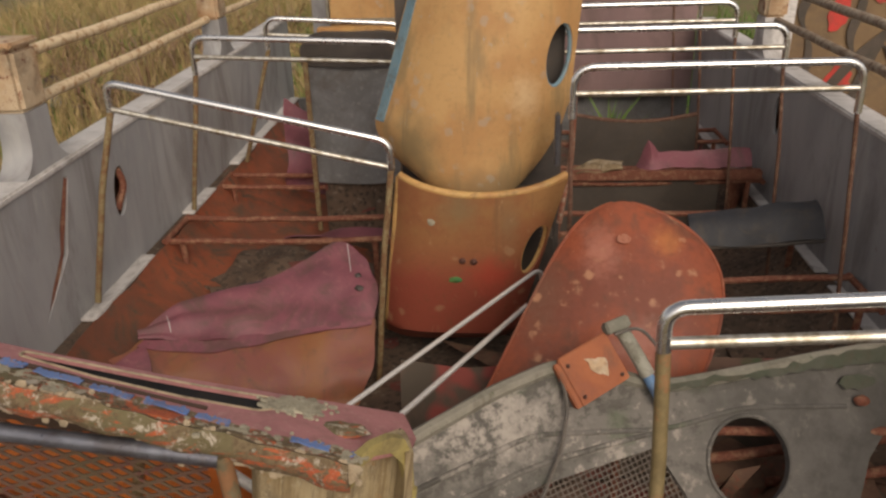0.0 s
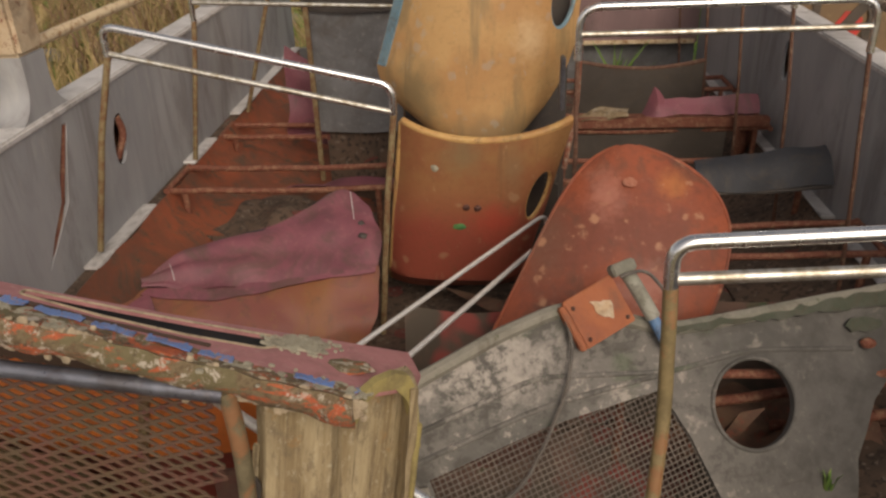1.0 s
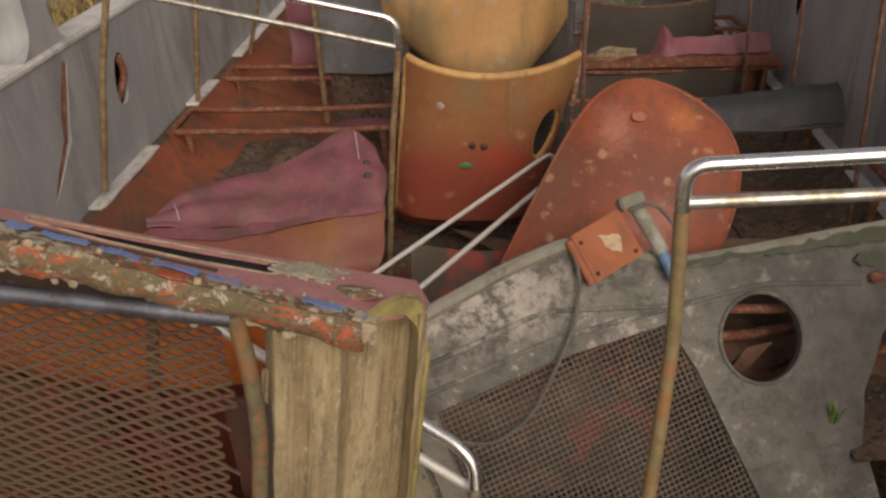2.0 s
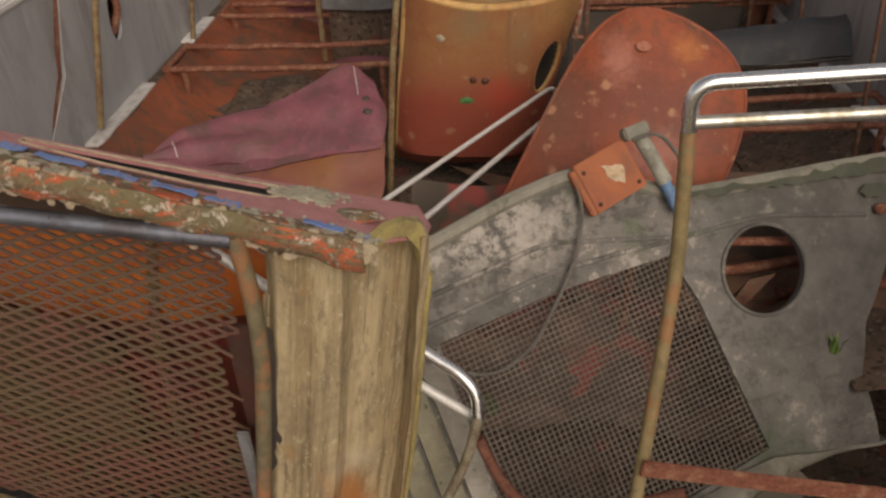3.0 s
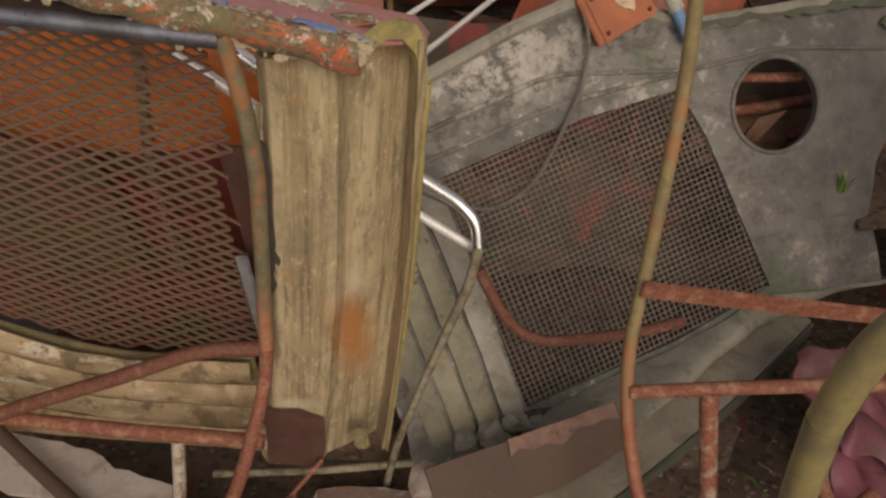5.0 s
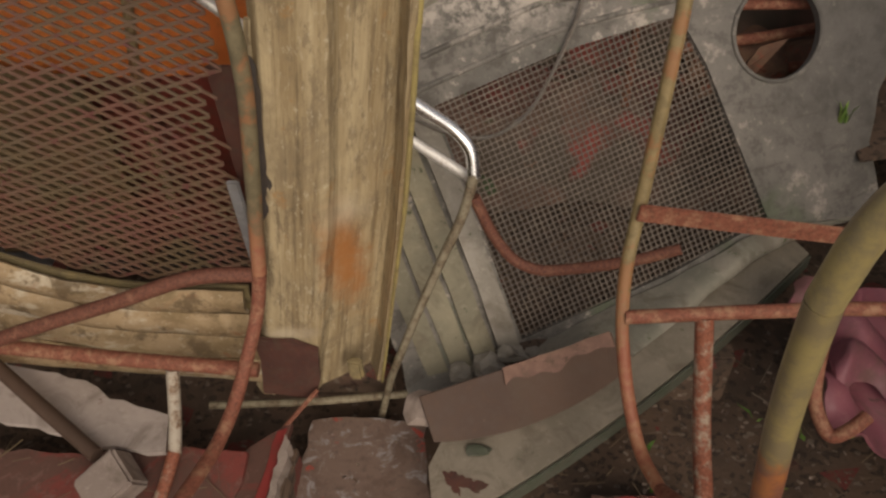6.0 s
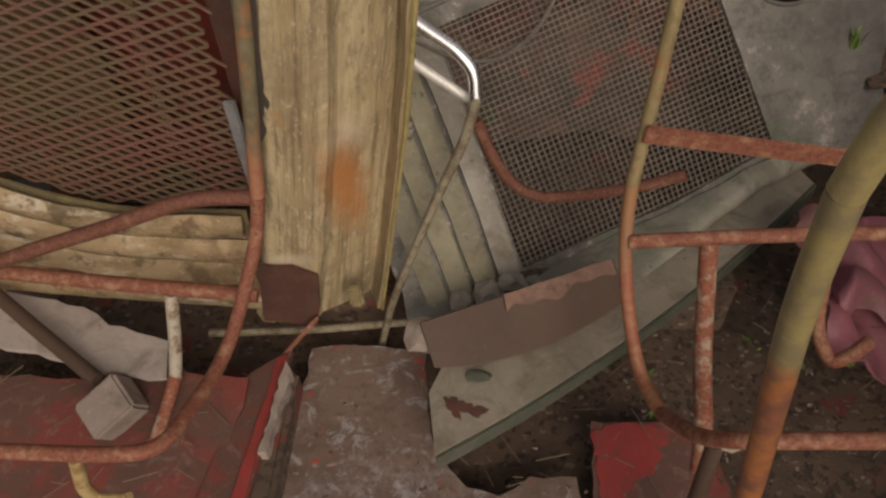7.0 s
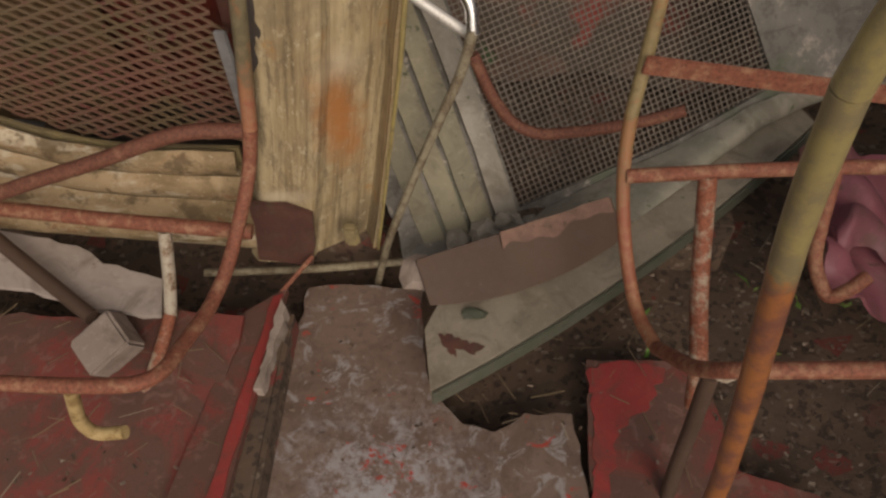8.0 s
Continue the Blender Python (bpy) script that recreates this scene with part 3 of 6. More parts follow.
def sheet(f, nu, nv, thick, holes=(), wrinkle=0.0, rough_scale=6.0, seed=0):
    """A curved sheet: f(s, t) for s and t from 0 to 1, with elliptic holes (s, t, rs, rt)."""
    bm = bmesh.new()
    grid = []
    for j in range(nv + 1):
        row = []
        for i in range(nu + 1):
            s, t = i / nu, j / nv
            for hs, ht, rs, rt in holes:
                near = [math.hypot((s + a / nu - hs) / rs, (t + b / nv - ht) / rt) < 1 for a in (-0.5, 0.5) for b in (-0.5, 0.5)]
                if any(near) and not all(near):
                    d = math.hypot((s - hs) / rs, (t - ht) / rt)
                    s, t = hs + (s - hs) / d, ht + (t - ht) / d
            p = Vector(f(s, t))
            if wrinkle:
                p += noise.noise_vector(p * rough_scale + Vector((seed, seed, 0))) * wrinkle
            row.append(bm.verts.new(p))
        grid.append(row)
    for j in range(nv):
        for i in range(nu):
            s, t = (i + 0.5) / nu, (j + 0.5) / nv
            if any(math.hypot((s - hs) / rs, (t - ht) / rt) < 1 for hs, ht, rs, rt in holes):
                continue
            bm.faces.new((grid[j][i], grid[j][i + 1], grid[j + 1][i + 1], grid[j + 1][i]))
    bmesh.ops.delete(bm, geom=[v for v in bm.verts if not v.link_faces], context="VERTS")
    bmesh.ops.dissolve_degenerate(bm, dist=0.0004, edges=bm.edges[:])
    bmesh.ops.recalc_face_normals(bm, faces=bm.faces)
    bmesh.ops.solidify(bm, geom=bm.faces[:], thickness=thick)
    return bm


def lump(at, size, seed, detail=2, flat=1.0, rough=0.35):
    bm = bmesh.new()
    bmesh.ops.create_icosphere(bm, subdivisions=detail, radius=1)
    for v in bm.verts:
        v.co *= 1 + rough * noise.noise(v.co * 1.7 + Vector((seed * 3.1, seed, 0)))
        v.co = Vector((v.co.x * size[0], v.co.y * size[1], v.co.z * size[2] * flat)) + Vector(at)
    return bm


def crusts(spots, normal_m, seed, size=(0.008, 0.02), height=0.006):
    """Knobbly lichen crusts on a plane, one mesh: spots are (x, y, spread, count)."""
    rng = random.Random(seed)
    bm = bmesh.new()
    for x, y, spread, count in spots:
        for _ in range(count):
            r = rng.uniform(*size) * 0.5
            px, py = x + rng.gauss(0, spread), y + rng.gauss(0, spread * 0.5)
            made = bmesh.ops.create_icosphere(bm, subdivisions=1, radius=1)
            for v in made["verts"]:
                k = 1 + 0.35 * noise.noise(v.co * 2 + Vector((px * 90, py * 90, 0)))
                v.co = normal_m @ Vector((px + v.co.x * r * k, py + v.co.y * r * k, v.co.z * height * k))
    return bm


# ---- setting ----
ground = part("ground", sheet(lambda s, t: (-900 + 1800 * s, -900 + 1800 * t, -0.55), 120, 120, 0.05, wrinkle=0.05, rough_scale=0.6), M_SOIL)
tagged(ground, "dry grassy field of bare brown soil", "ground", kind="structure")

WL, WR, WTOP = -1.24, 1.22, 1.09


def side_wall(name, x, out, holes, label, cap_z):
    """Inner skin with torn holes, rusted outer skin behind it and a white painted top edge."""
    wall = thing(name, (x, 2.0, -0.1), label, "wall", kind="structure")
    outline = [(-1.0, -0.1), (5.0, -0.1), (5.0, cap_z), (-1.0, cap_z)]
    m = basis((x, 0, 0), (0, 1, 0), (0, 0, 1))
    if out > 0:
        m = m @ Matrix.Translation((0, 0, 0.012))
    part("inner_skin", plate(outline, 0.012, m, holes), M_WALL, wall)
    part("outer_skin", box(*sorted((x + out * 0.075, x + out * 0.087)), -1.0, 5.0, -0.3, cap_z, 0.003), M_RUST, wall, "rusted outer skin")
    part("top_edge", box(*sorted((x - out * 0.006, x + out * 0.095)), -1.0, 5.0, cap_z, cap_z + 0.022, 0.006), M_CAP, wall, "white painted top edge")
    return wall


crack = [(1.919, 0.714), (1.985, 0.795), (2.06, 0.866), (2.087, 0.94), (2.165, 1.065), (2.19, 1.06), (2.13, 0.926), (2.098, 0.85), (2.012, 0.783)]
wall_left = side_wall("wall_left", WL, -1, [crack, ring(2.49, 0.905, 0.045, 0.085, 20, -0.25)], "grey painted side wall with torn holes and rust", WTOP)
wall_right = side_wall("wall_right", WR, 1, [ring(3.47, 0.875, 0.04, 0.085, 18)], "grey painted side wall with a torn hole", 1.045)
part("torn_lip", tube([(WL - 0.012, 2.515, 0.975), (WL + 0.004, 2.52, 0.92), (WL - 0.02, 2.485, 0.84)], 0.012, 0.03, 8), M_RUST, wall_left, "curled rusty lip")
part("crack_lip", tube([(WL - 0.01, 2.185, 1.055), (WL - 0.012, 2.105, 0.90), (WL - 0.012, 2.06, 0.83), (WL - 0.012, 1.94, 0.725)], 0.008, 0.05, 8), M_RUST, wall_left, "rusty torn edge")

floor = part("floor", sheet(lambda s, t: (WL - 0.03 + 2.52 * s, -1.0 + 6.0 * t, -0.06), 50, 90, 0.03, wrinkle=0.03, rough_scale=7), M_DIRT)
tagged(floor, "dark bare floor covered in dirt and debris", "floor", kind="structure")
rear_floor = part("rear_floor", sheet(lambda s, t: (WL + 2.46 * s, 1.75 + 3.25 * t, 0.30), 50, 60, 0.03, wrinkle=0.03, rough_scale=6), M_DIRT)
tagged(rear_floor, "raised dirty floor below the rear seats", "floor", kind="structure")

bulkhead = thing("bulkhead", (0.4, 5.05, 0.3), "dusty pink end panel above a dark opening", "bulkhead", kind="structure")
part("panel", box(-0.30, 1.22, 5.01, 5.05, 0.60, 1.75, 0.006), M_BULK, bulkhead)
part("lower_panel", box(-1.24, 1.22, 5.06, 5.09, -0.1, 0.60, 0.006), M_GREYSEAT, bulkhead)
part("side_panel", box(-1.0, -0.31, 4.62, 4.66, 0.3, 1.5, 0.006), M_WALL, bulkhead)
part("edge_strip", box(0.45, 1.2, 4.99, 5.008, 0.60, 0.625, 0.004), M_RAIL, bulkhead)

for name, x0, x1, z, low_x, low_z in (("ledge_left", WL, WL + 0.05, 0.645, -0.50, 0.34), ("ledge_right", WR, WR - 0.05, 0.50, 0.80, 0.335)):
    ledge = thing(name, (x0, 2.9, 0.3), "white edged ledge with a sloping stained panel below", "ledge", kind="structure")
    a, b = sorted((x0, x1))
    for y0, y1 in (((2.08, 2.55), (2.96, 3.25), (3.6, 4.9)) if x0 < 0 else ((1.3, 2.6), (2.72, 4.9))):
        part("white_strip", box(a, b, y0, y1, z - 0.012, z, 0.003), M_CAP, ledge, "white painted strip")
    part("strip_base", box(a, b, 1.30, 4.9, z - 0.03, z - 0.0125, 0.003), M_DIRT, ledge)
    part("sloping_panel", sheet(lambda s, t, x1=x1, z=z, lx=low_x, lz=low_z: (x1 + (lx - x1) * s, 1.40 + 3.4 * t, z - 0.008 + (lz - z) * s ** 0.5), 24, 60, 0.008, wrinkle=0.014, rough_scale=5),
         M_ORANGE_SHEET if x0 < 0 else M_DIRT, ledge)


def window_post(name, y, x, out, z0, top, label):
    """Post between the window openings, flared to the sill, with a rusted cap."""
    post = thing(name, (x + out * 0.05, y, z0), label, "window post", kind="structure")
    w, flare = 0.06, 0.10
    pts = []
    for k in range(9):
        a = math.pi / 2 * k / 8
        pts.append((y - w - flare + flare * math.sin(a), z0 + 0.016 + flare * (1 - math.cos(a))))
    pts += [(y - w, top), (y + w, top)]
    for k in range(9):
        a = math.pi / 2 * (1 - k / 8)
        pts.append((y + w + flare - flare * math.sin(a), z0 + 0.016 + flare * (1 - math.cos(a))))
    m = basis((x + out * 0.004 if out < 0 else x + 0.09, 0, 0), (0, 1, 0), (0, 0, 1))
    part("base", plate(pts[:9] + [(y - w, z0 + 0.19), (y + w, z0 + 0.19)] + pts[-9:], 0.085, m), M_CAP if out > 0 else M_WALL, post)
    part("shaft", box(*sorted((x + out * 0.0, x + out * 0.10)), y - w - 0.005, y + w + 0.005, z0 + 0.19, top, 0.012), M_POST, post, "rusted ochre shaft")
    part("cap", box(*sorted((x - out * 0.006, x + out * 0.106)), y - w - 0.011, y + w + 0.011, top, top + 0.016, 0.005), M_POST, post)
    return post


window_post("post_left", 2.115, WL, -1, WTOP, 1.45, "rusted ochre post with a flared grey foot")
window_post("post_left_rear", 3.80, WL, -1, WTOP, 1.62, "rusted ochre post with a flared grey foot")
window_post("post_right_rear", 3.86, WR, 1, 1.045, 1.62, "rusted post with a flared white foot")


def rail(name, x, z, y0, y1, seed, mat=M_RAIL):
    ob = part(name, tube([(x, y0, z), (x, (y0 + y1) / 2, z - 0.006), (x, y1, z)], 0.0165, 0.1, 12, wobble=0.004, seed=seed), mat)
    tagged(ob, "corroded ochre side rail between the posts", "rail", "side rails", kind="structure")


for i, z in enumerate((1.285, 1.415)):
    rail("side_rail", WL - 0.05, z, 0.6, 1.97, i)
    rail("side_rail", WL - 0.05, z, 2.14, 3.71, i + 2)
    rail("side_rail", WL - 0.05, z, 3.89, 5.6, i + 6)
for i, z in enumerate((1.225, 1.365)):
    rail("side_rail", WR + 0.05, z, 0.6, 3.77, i + 4, M_RAILDULL)


# ---- seat frames ----
def hoop(name, left, right, lean, feet, label, bow=0.004, drop=0.072, r=0.0105, leg_r=0.0098, mat=None, leg_mat=None, group="bare bus seats", reach=0.14):
    """Bent chrome top rail with a second rail below it, on two painted legs."""
    left, right = Vector(left), Vector(right)
    th = thing(name, feet[0], label, "bus seat", group)
    down = Vector((0, lean, -1)).normalized()
    k = reach
    part("top_rail", tube([left + down * k, left, right, right + down * k], r, 0.06, 14), mat or M_CHROME, th, "bent chrome rail")
    part("lower_rail", tube([left + down * drop, right + down * drop], r * 0.8, 0.05, 12), M_DULL, th, "straight dull rail")
    for top, foot in ((left + down * k, feet[0]), (right + down * k, feet[1])):
        mid = top.lerp(Vector(foot), 0.5) + Vector((bow, -0.01, 0))
        part("leg", tube([top, mid, foot], leg_r, 0.2, 12, wobble=0.004, seed=top.x), leg_mat or M_LEG, th, "rust-stained tube leg")
    return th


def pan_frame(th, x0, x1, y0, y1, z, r=0.0115):
    """Bare rusted tubes of a seat without its cushion."""
    for y in (y0, y1):
        part("cross_tube", tube([(x0, y, z), ((x0 + x1) / 2, y, z - 0.01), (x1, y, z + 0.004)], r, 0.3, 10, wobble=0.005, seed=y + x0), M_RUST, th, "bare rusted tube")
    for x in (x0, x1):
        part("side_tube", tube([(x, y0 - 0.02, z), (x, y1 + 0.02, z)], r, 0.1, 10, wobble=0.004, seed=x + z), M_RUST, th, "bare rusted tube")
    for x in (x0 + 0.06, x1 - 0.06):
        part("foot_tube", tube([(x, y0, z), (x, y0 + 0.02, 0.29)], r, 0.1, 10), M_RUST, th, "bare rusted tube")


h = hoop("bus_seat", (-1.080, 2.2, 1.332), (-0.288, 2.2, 1.152), 0.02, ((-1.215, 2.16, 0.66), (-0.368, 2.2, 0.31)), "slumped chrome seat frame with rusty legs beside the wall", -0.008, 0.078, reach=0.085)
h = hoop("bus_seat", (-1.115, 3.0, 1.322), (-0.33, 3.0, 1.29), 0.02, ((-1.20, 2.99, 0.63), (-0.37, 3.0, 0.31)), "chrome seat frame with rusty legs and bare pan")
pan_frame(h, -1.19, -0.36, 2.66, 2.88, 0.65)
h = hoop("bus_seat", (-1.01, 3.66, 1.295), (-0.40, 3.72, 1.25), 0.02, ((-1.17, 3.66, 0.63), (-0.40, 3.72, 0.31)), "chrome seat frame with rusty legs and bare pan")
pan_frame(h, -1.19, -0.42, 3.30, 3.46, 0.63)
for i, y in enumerate((2.2, 2.81, 3.41, 4.0, 4.6)):
    h = hoop("bus_seat", (0.222, y, 1.352), (0.99, y + 0.01, 1.356), 0.0, ((0.222, y - 0.03, 0.31), (1.03, y - 0.02, 0.45)), "straight chrome seat frame with rusty legs", leg_r=0.0066, leg_mat=M_RUST_DARK)
    pan_frame(h, 0.25, 1.19, y - 0.55, y - 0.33, 0.585)

# front seat frames, nearest the viewer
frame_left = thing("bus_seat", (-0.5, 0.8, 0.0), "rusted tube seat frame with a dull blue-grey rail", "bus seat", "bare bus seats")
part("top_rail", tube([(-1.05, 0.86, 1.203), (-0.649, 0.86, 1.147), (-0.366, 0.86, 1.108)], 0.0125, 0.05, 14), M_CHARCOAL, frame_left, "dull blue-grey rail")
part("leg", tube([(-0.362, 0.862, 1.115), (-0.356, 0.86, 1.06), (-0.355, 0.86, 0.983), (-0.362, 0.86, 0.883), (-0.382, 0.86, 0.757), (-0.403, 0.858, 0.62), (-0.409, 0.8375, 0.545)], 0.0125, 0.06, 14, wobble=0.002), M_LEG_LEFT, frame_left, "olive and rust tube leg")
part("front_tube", tube([(-0.409, 0.8375, 0.545), (-0.425, 0.815, 0.46), (-0.468, 0.66, 0.335), (-0.495, 0.43, 0.43), (-0.60, 0.425, 0.425), (-1.1, 0.43, 0.42)], 0.0122, 0.12, 14), M_RUST, frame_left)
part("rear_tube", tube([(-1.1, 0.82, 0.365), (-0.915, 0.81, 0.358), (-0.702, 0.80, 0.345), (-0.452, 0.80, 0.316)], 0.0145, 0.1, 12, wobble=0.003), M_RUST, frame_left)
part("bent_brace", tube([(-1.1, 0.75, 0.36), (-0.863, 0.78, 0.438), (-0.697, 0.80, 0.493), (-0.545, 0.82, 0.545), (-0.490, 0.83, 0.548), (-0.424, 0.845, 0.532)], 0.0135, 0.08, 12, wobble=0.003), M_RUST_BROWN, frame_left)
part("upright", tube([(-0.616, 0.80, 0.315), (-0.621, 0.75, 0.221), (-0.627, 0.71, 0.164)], 0.0125, 0.08, 12, wobble=0.003), M_PALETUBE, frame_left, "flaking white tube")
part("upright_foot", tube([(-0.627, 0.71, 0.168), (-0.637, 0.66, 0.141), (-0.657, 0.58, 0.108), (-0.674, 0.52, 0.062), (-0.698, 0.46, -0.03)], 0.0128, 0.08, 12, wobble=0.003), M_RUST_PALE, frame_left)
part("stub", tube([(-0.631, 0.43, 0.403), (-0.663, 0.43, 0.293), (-0.658, 0.43, 0.24), (-0.60, 0.43, 0.256)], 0.0115, 0.04, 12), M_OCHRETUBE, frame_left, "yellowed bent stub")

frame_right = thing("bus_seat", (0.5, 0.9, 0.0), "chrome topped seat frame rusted through at its base", "bus seat", "bare bus seats")
part("top_rail", tube([(0.2535, 1.049, 1.165), (0.252, 1.05, 1.237), (1.05, 1.05, 1.277)], 0.0115, 0.060, 16), M_CHROME, frame_right, "bent chrome rail")
part("lower_rail", tube([(0.252, 1.05, 1.178), (1.05, 1.05, 1.214)], 0.0098, 0.05, 14), M_DULL, frame_right, "straight chrome rail")
part("leg", tube([(0.2535, 1.049, 1.165), (0.254, 1.04, 1.12), (0.257, 1.017, 0.959), (0.240, 0.965, 0.806), (0.222, 0.918, 0.645), (0.202, 0.86, 0.545), (0.201, 0.81, 0.453), (0.216, 0.745, 0.353), (0.237, 0.665, 0.29), (0.257, 0.58, 0.325)], 0.0115, 0.05, 14, wobble=0.0015), M_LEG_RIGHT, frame_right, "olive and rust tube leg")
part("front_tube", tube([(0.257, 0.58, 0.325), (0.277, 0.47, 0.455), (0.307, 0.43, 0.528), (0.485, 0.43, 0.543), (1.1, 0.43, 0.56)], 0.0118, 0.06, 14, wobble=0.002), M_RUST, frame_right)
part("rear_tube", tube([(0.205, 0.812, 0.476), (0.46, 0.812, 0.502), (1.1, 0.812, 0.515)], 0.0122, 0.1, 12, wobble=0.003), M_RUST, frame_right)
part("flat_bar", box(0.0, 0.62, -0.004, 0.004, -0.017, 0.017, 0.002, pose(0.215, 0.892, 0.641, 0, 8.2, 0)), M_RUST, frame_right, "flat rust-red bar")
part("upright", tube([(0.334, 0.81, 0.485), (0.346, 0.76, 0.355), (0.346, 0.67, 0.281), (0.336, 0.58, 0.266), (0.335, 0.54, 0.20)], 0.0155, 0.06, 12, wobble=0.003), M_RUST_PALE, frame_right, "flaking tube leg")
part("front_foot", tube([(0.300, 0.470, 0.445), (0.305, 0.46, 0.30), (0.31, 0.45, 0.10), (0.315, 0.44, -0.04)], 0.013, 0.05, 12, wobble=0.004), M_BROWN, frame_right, "dark rusted foot")
part("lug", lump((0.305, 0.445, 0.492), (0.020, 0.012, 0.011), 4), M_PALETUBE, frame_right)
part("hook_tube", tube([(0.531, 0.812, 0.50), (0.520, 0.76, 0.423), (0.518, 0.72, 0.368), (0.545, 0.68, 0.329), (0.570, 0.68, 0.355), (0.60, 0.70, 0.37)], 0.012, 0.03, 12, wobble=0.003), M_RUST, frame_right)

frame_near = thing("bus_seat", (0.25, 0.3, 0.0), "yellowed seat frame leg rusting below, close to the viewer", "bus seat", "bare bus seats")
part("top_rail", tube([(0.75, 0.28, 1.30), (0.255, 0.28, 1.285), (0.208, 0.28, 1.22), (0.200, 0.28, 1.14)], 0.0125, 0.07, 16), M_YELLOW, frame_near)
part("leg", tube([(0.200, 0.28, 1.14), (0.206, 0.28, 1.03), (0.235, 0.28, 0.807), (0.272, 0.28, 0.48), (0.30, 0.27, -0.04)], 0.0125, 0.09, 16, wobble=0.002), M_YELLOW, frame_near)

# fallen frames
fallen = thing("fallen_bus_seat", (-0.2, 1.1, 0.0), "fallen chrome seat frame wedged behind the post", "bus seat", "bare bus seats")
part("top_rail", tube([(-0.50, 1.134, 0.985), (-0.158, 1.134, 0.676), (-0.090, 1.134, 0.620), (-0.058, 1.12, 0.585), (-0.055, 1.10, 0.534)], 0.0125, 0.035, 16), M_CHROME, fallen, "bent chrome rail")
part("lower_rail", tube([(-0.555, 1.13, 0.945), (-0.471, 1.13, 0.867), (-0.170, 1.13, 0.595), (-0.064, 1.13, 0.508)], 0.0100, 0.05, 14), M_SATIN, fallen, "straight chrome rail")
part("leg", tube([(-0.055, 1.10, 0.540), (-0.074, 1.06, 0.477), (-0.117, 1.02, 0.395), (-0.17, 0.97, 0.283), (-0.229, 0.92, 0.139), (-0.27, 0.90, -0.03)], 0.0105, 0.05, 12, taper=0.75), M_LEG_DULL, fallen, "dull tube leg")
part("bent_tube", tube([(-0.055, 1.08, 0.503), (-0.02, 1.06, 0.419), (0.02, 1.05, 0.359), (0.071, 1.04, 0.338), (0.168, 1.03, 0.362), (0.261, 1.02, 0.395), (0.335, 1.02, 0.427)], 0.0115, 0.05, 12, wobble=0.002), M_RUST_BROWN, fallen, "rust-red bent tube")

rods = thing("leaning_bus_seat", (0.0, 1.8, 0.3), "bright chrome seat frame leaning across the aisle", "bus seat", "bare bus seats")
part("top_rail", tube([(-0.412, 1.35, 0.752), (-0.314, 1.50, 0.753), (0.128, 2.175, 0.756), (0.150, 2.21, 0.74), (0.150, 2.21, 0.50)], 0.0060, 0.02, 12), M_SATIN, rods, "bent chrome rail")
part("lower_rail", tube([(-0.357, 1.35, 0.657), (0.063, 2.0, 0.701), (0.10, 2.057, 0.705)], 0.0072, 0.03, 12), M_SATIN, rods, "straight chrome rail")
part("leg", tube([(-0.412, 1.35, 0.752), (-0.43, 1.33, 0.45), (-0.43, 1.32, -0.04)], 0.0095, 0.03, 12), M_LEG, rods)
part("leg", tube([(0.15, 2.21, 0.52), (0.14, 2.21, 0.29)], 0.0085, 0.03, 12), M_LEG, rods)


# ---- moulded seats in the aisle ----
def orange_front(s, t):
    x = -0.275 + 0.495 * s + (0.985 - t * 0.0) * 0
    z = 1.01 - 0.57 * t - (0.045 * math.sin(math.pi * s) if t < 0.5 else 0.045 * math.sin(math.pi * s) * max(0, 1 - 2 * (t - 0.5)))
    x += -0.075 * t * (1 - s) - 0.15 * t * s * s
    y = 2.25 + 0.055 * abs(2 * s - 1) ** 5 + 0.05 * t
    if t > 0.9:
        y += (t - 0.9) * 0.5
    return x, y, z


seat_orange = thing("moulded_seat", (-0.05, 2.4, 0.31), "orange moulded seat shell with an ochre rim standing in the aisle", "seat")
part("shell", sheet(orange_front, 44, 40, 0.012, [(0.905, 0.38, 0.080, 0.145)], 0.004, 5), M_ORANGE_UPPER, seat_orange)
part("rim", tube([tuple(Vector(orange_front(k / 16, 0.0)) + Vector((0, -0.002, 0.004))) for k in range(17)], 0.012, 0.02, 10, wobble=0.003), M_RIM, seat_orange, "rounded ochre rim")
part("side_edge", tube([tuple(orange_front(0.0, k / 10)) for k in range(11)], 0.014, 0.02, 10), M_RIM, seat_orange)
part("hole_lip", tube([tuple(Vector(orange_front(0.905 + 0.080 * math.cos(a), 0.38 + 0.145 * math.sin(a))) + Vector((0, -0.002, 0))) for a in (2 * math.pi * k / 20 for k in range(20))], 0.006, 0.01, 8, closed=True), M_RIM, seat_orange, "ochre lip round a hand hole")
part("knob", lump((-0.178, 2.255, 0.885), (0.018, 0.008, 0.017), 3), M_LICHEN, seat_orange, "pale knob")
part("bolt", lump((-0.09, 2.252, 0.755), (0.011, 0.008, 0.010), 5), M_MAROON, seat_orange)
part("bolt", lump((-0.055, 2.252, 0.752), (0.011, 0.008, 0.010), 6), M_MAROON, seat_orange)
part("green_mark", lump((-0.112, 2.262, 0.688), (0.024, 0.005, 0.013), 8), M_GREENPAINT, seat_orange, "green paint mark")
part("back_support", sheet(lambda s, t: (-0.25 + 0.46 * s, 2.50 + 0.05 * math.sin(math.pi * s), 0.30 + 0.6 * t), 12, 12, 0.012), M_DARK, seat_orange)
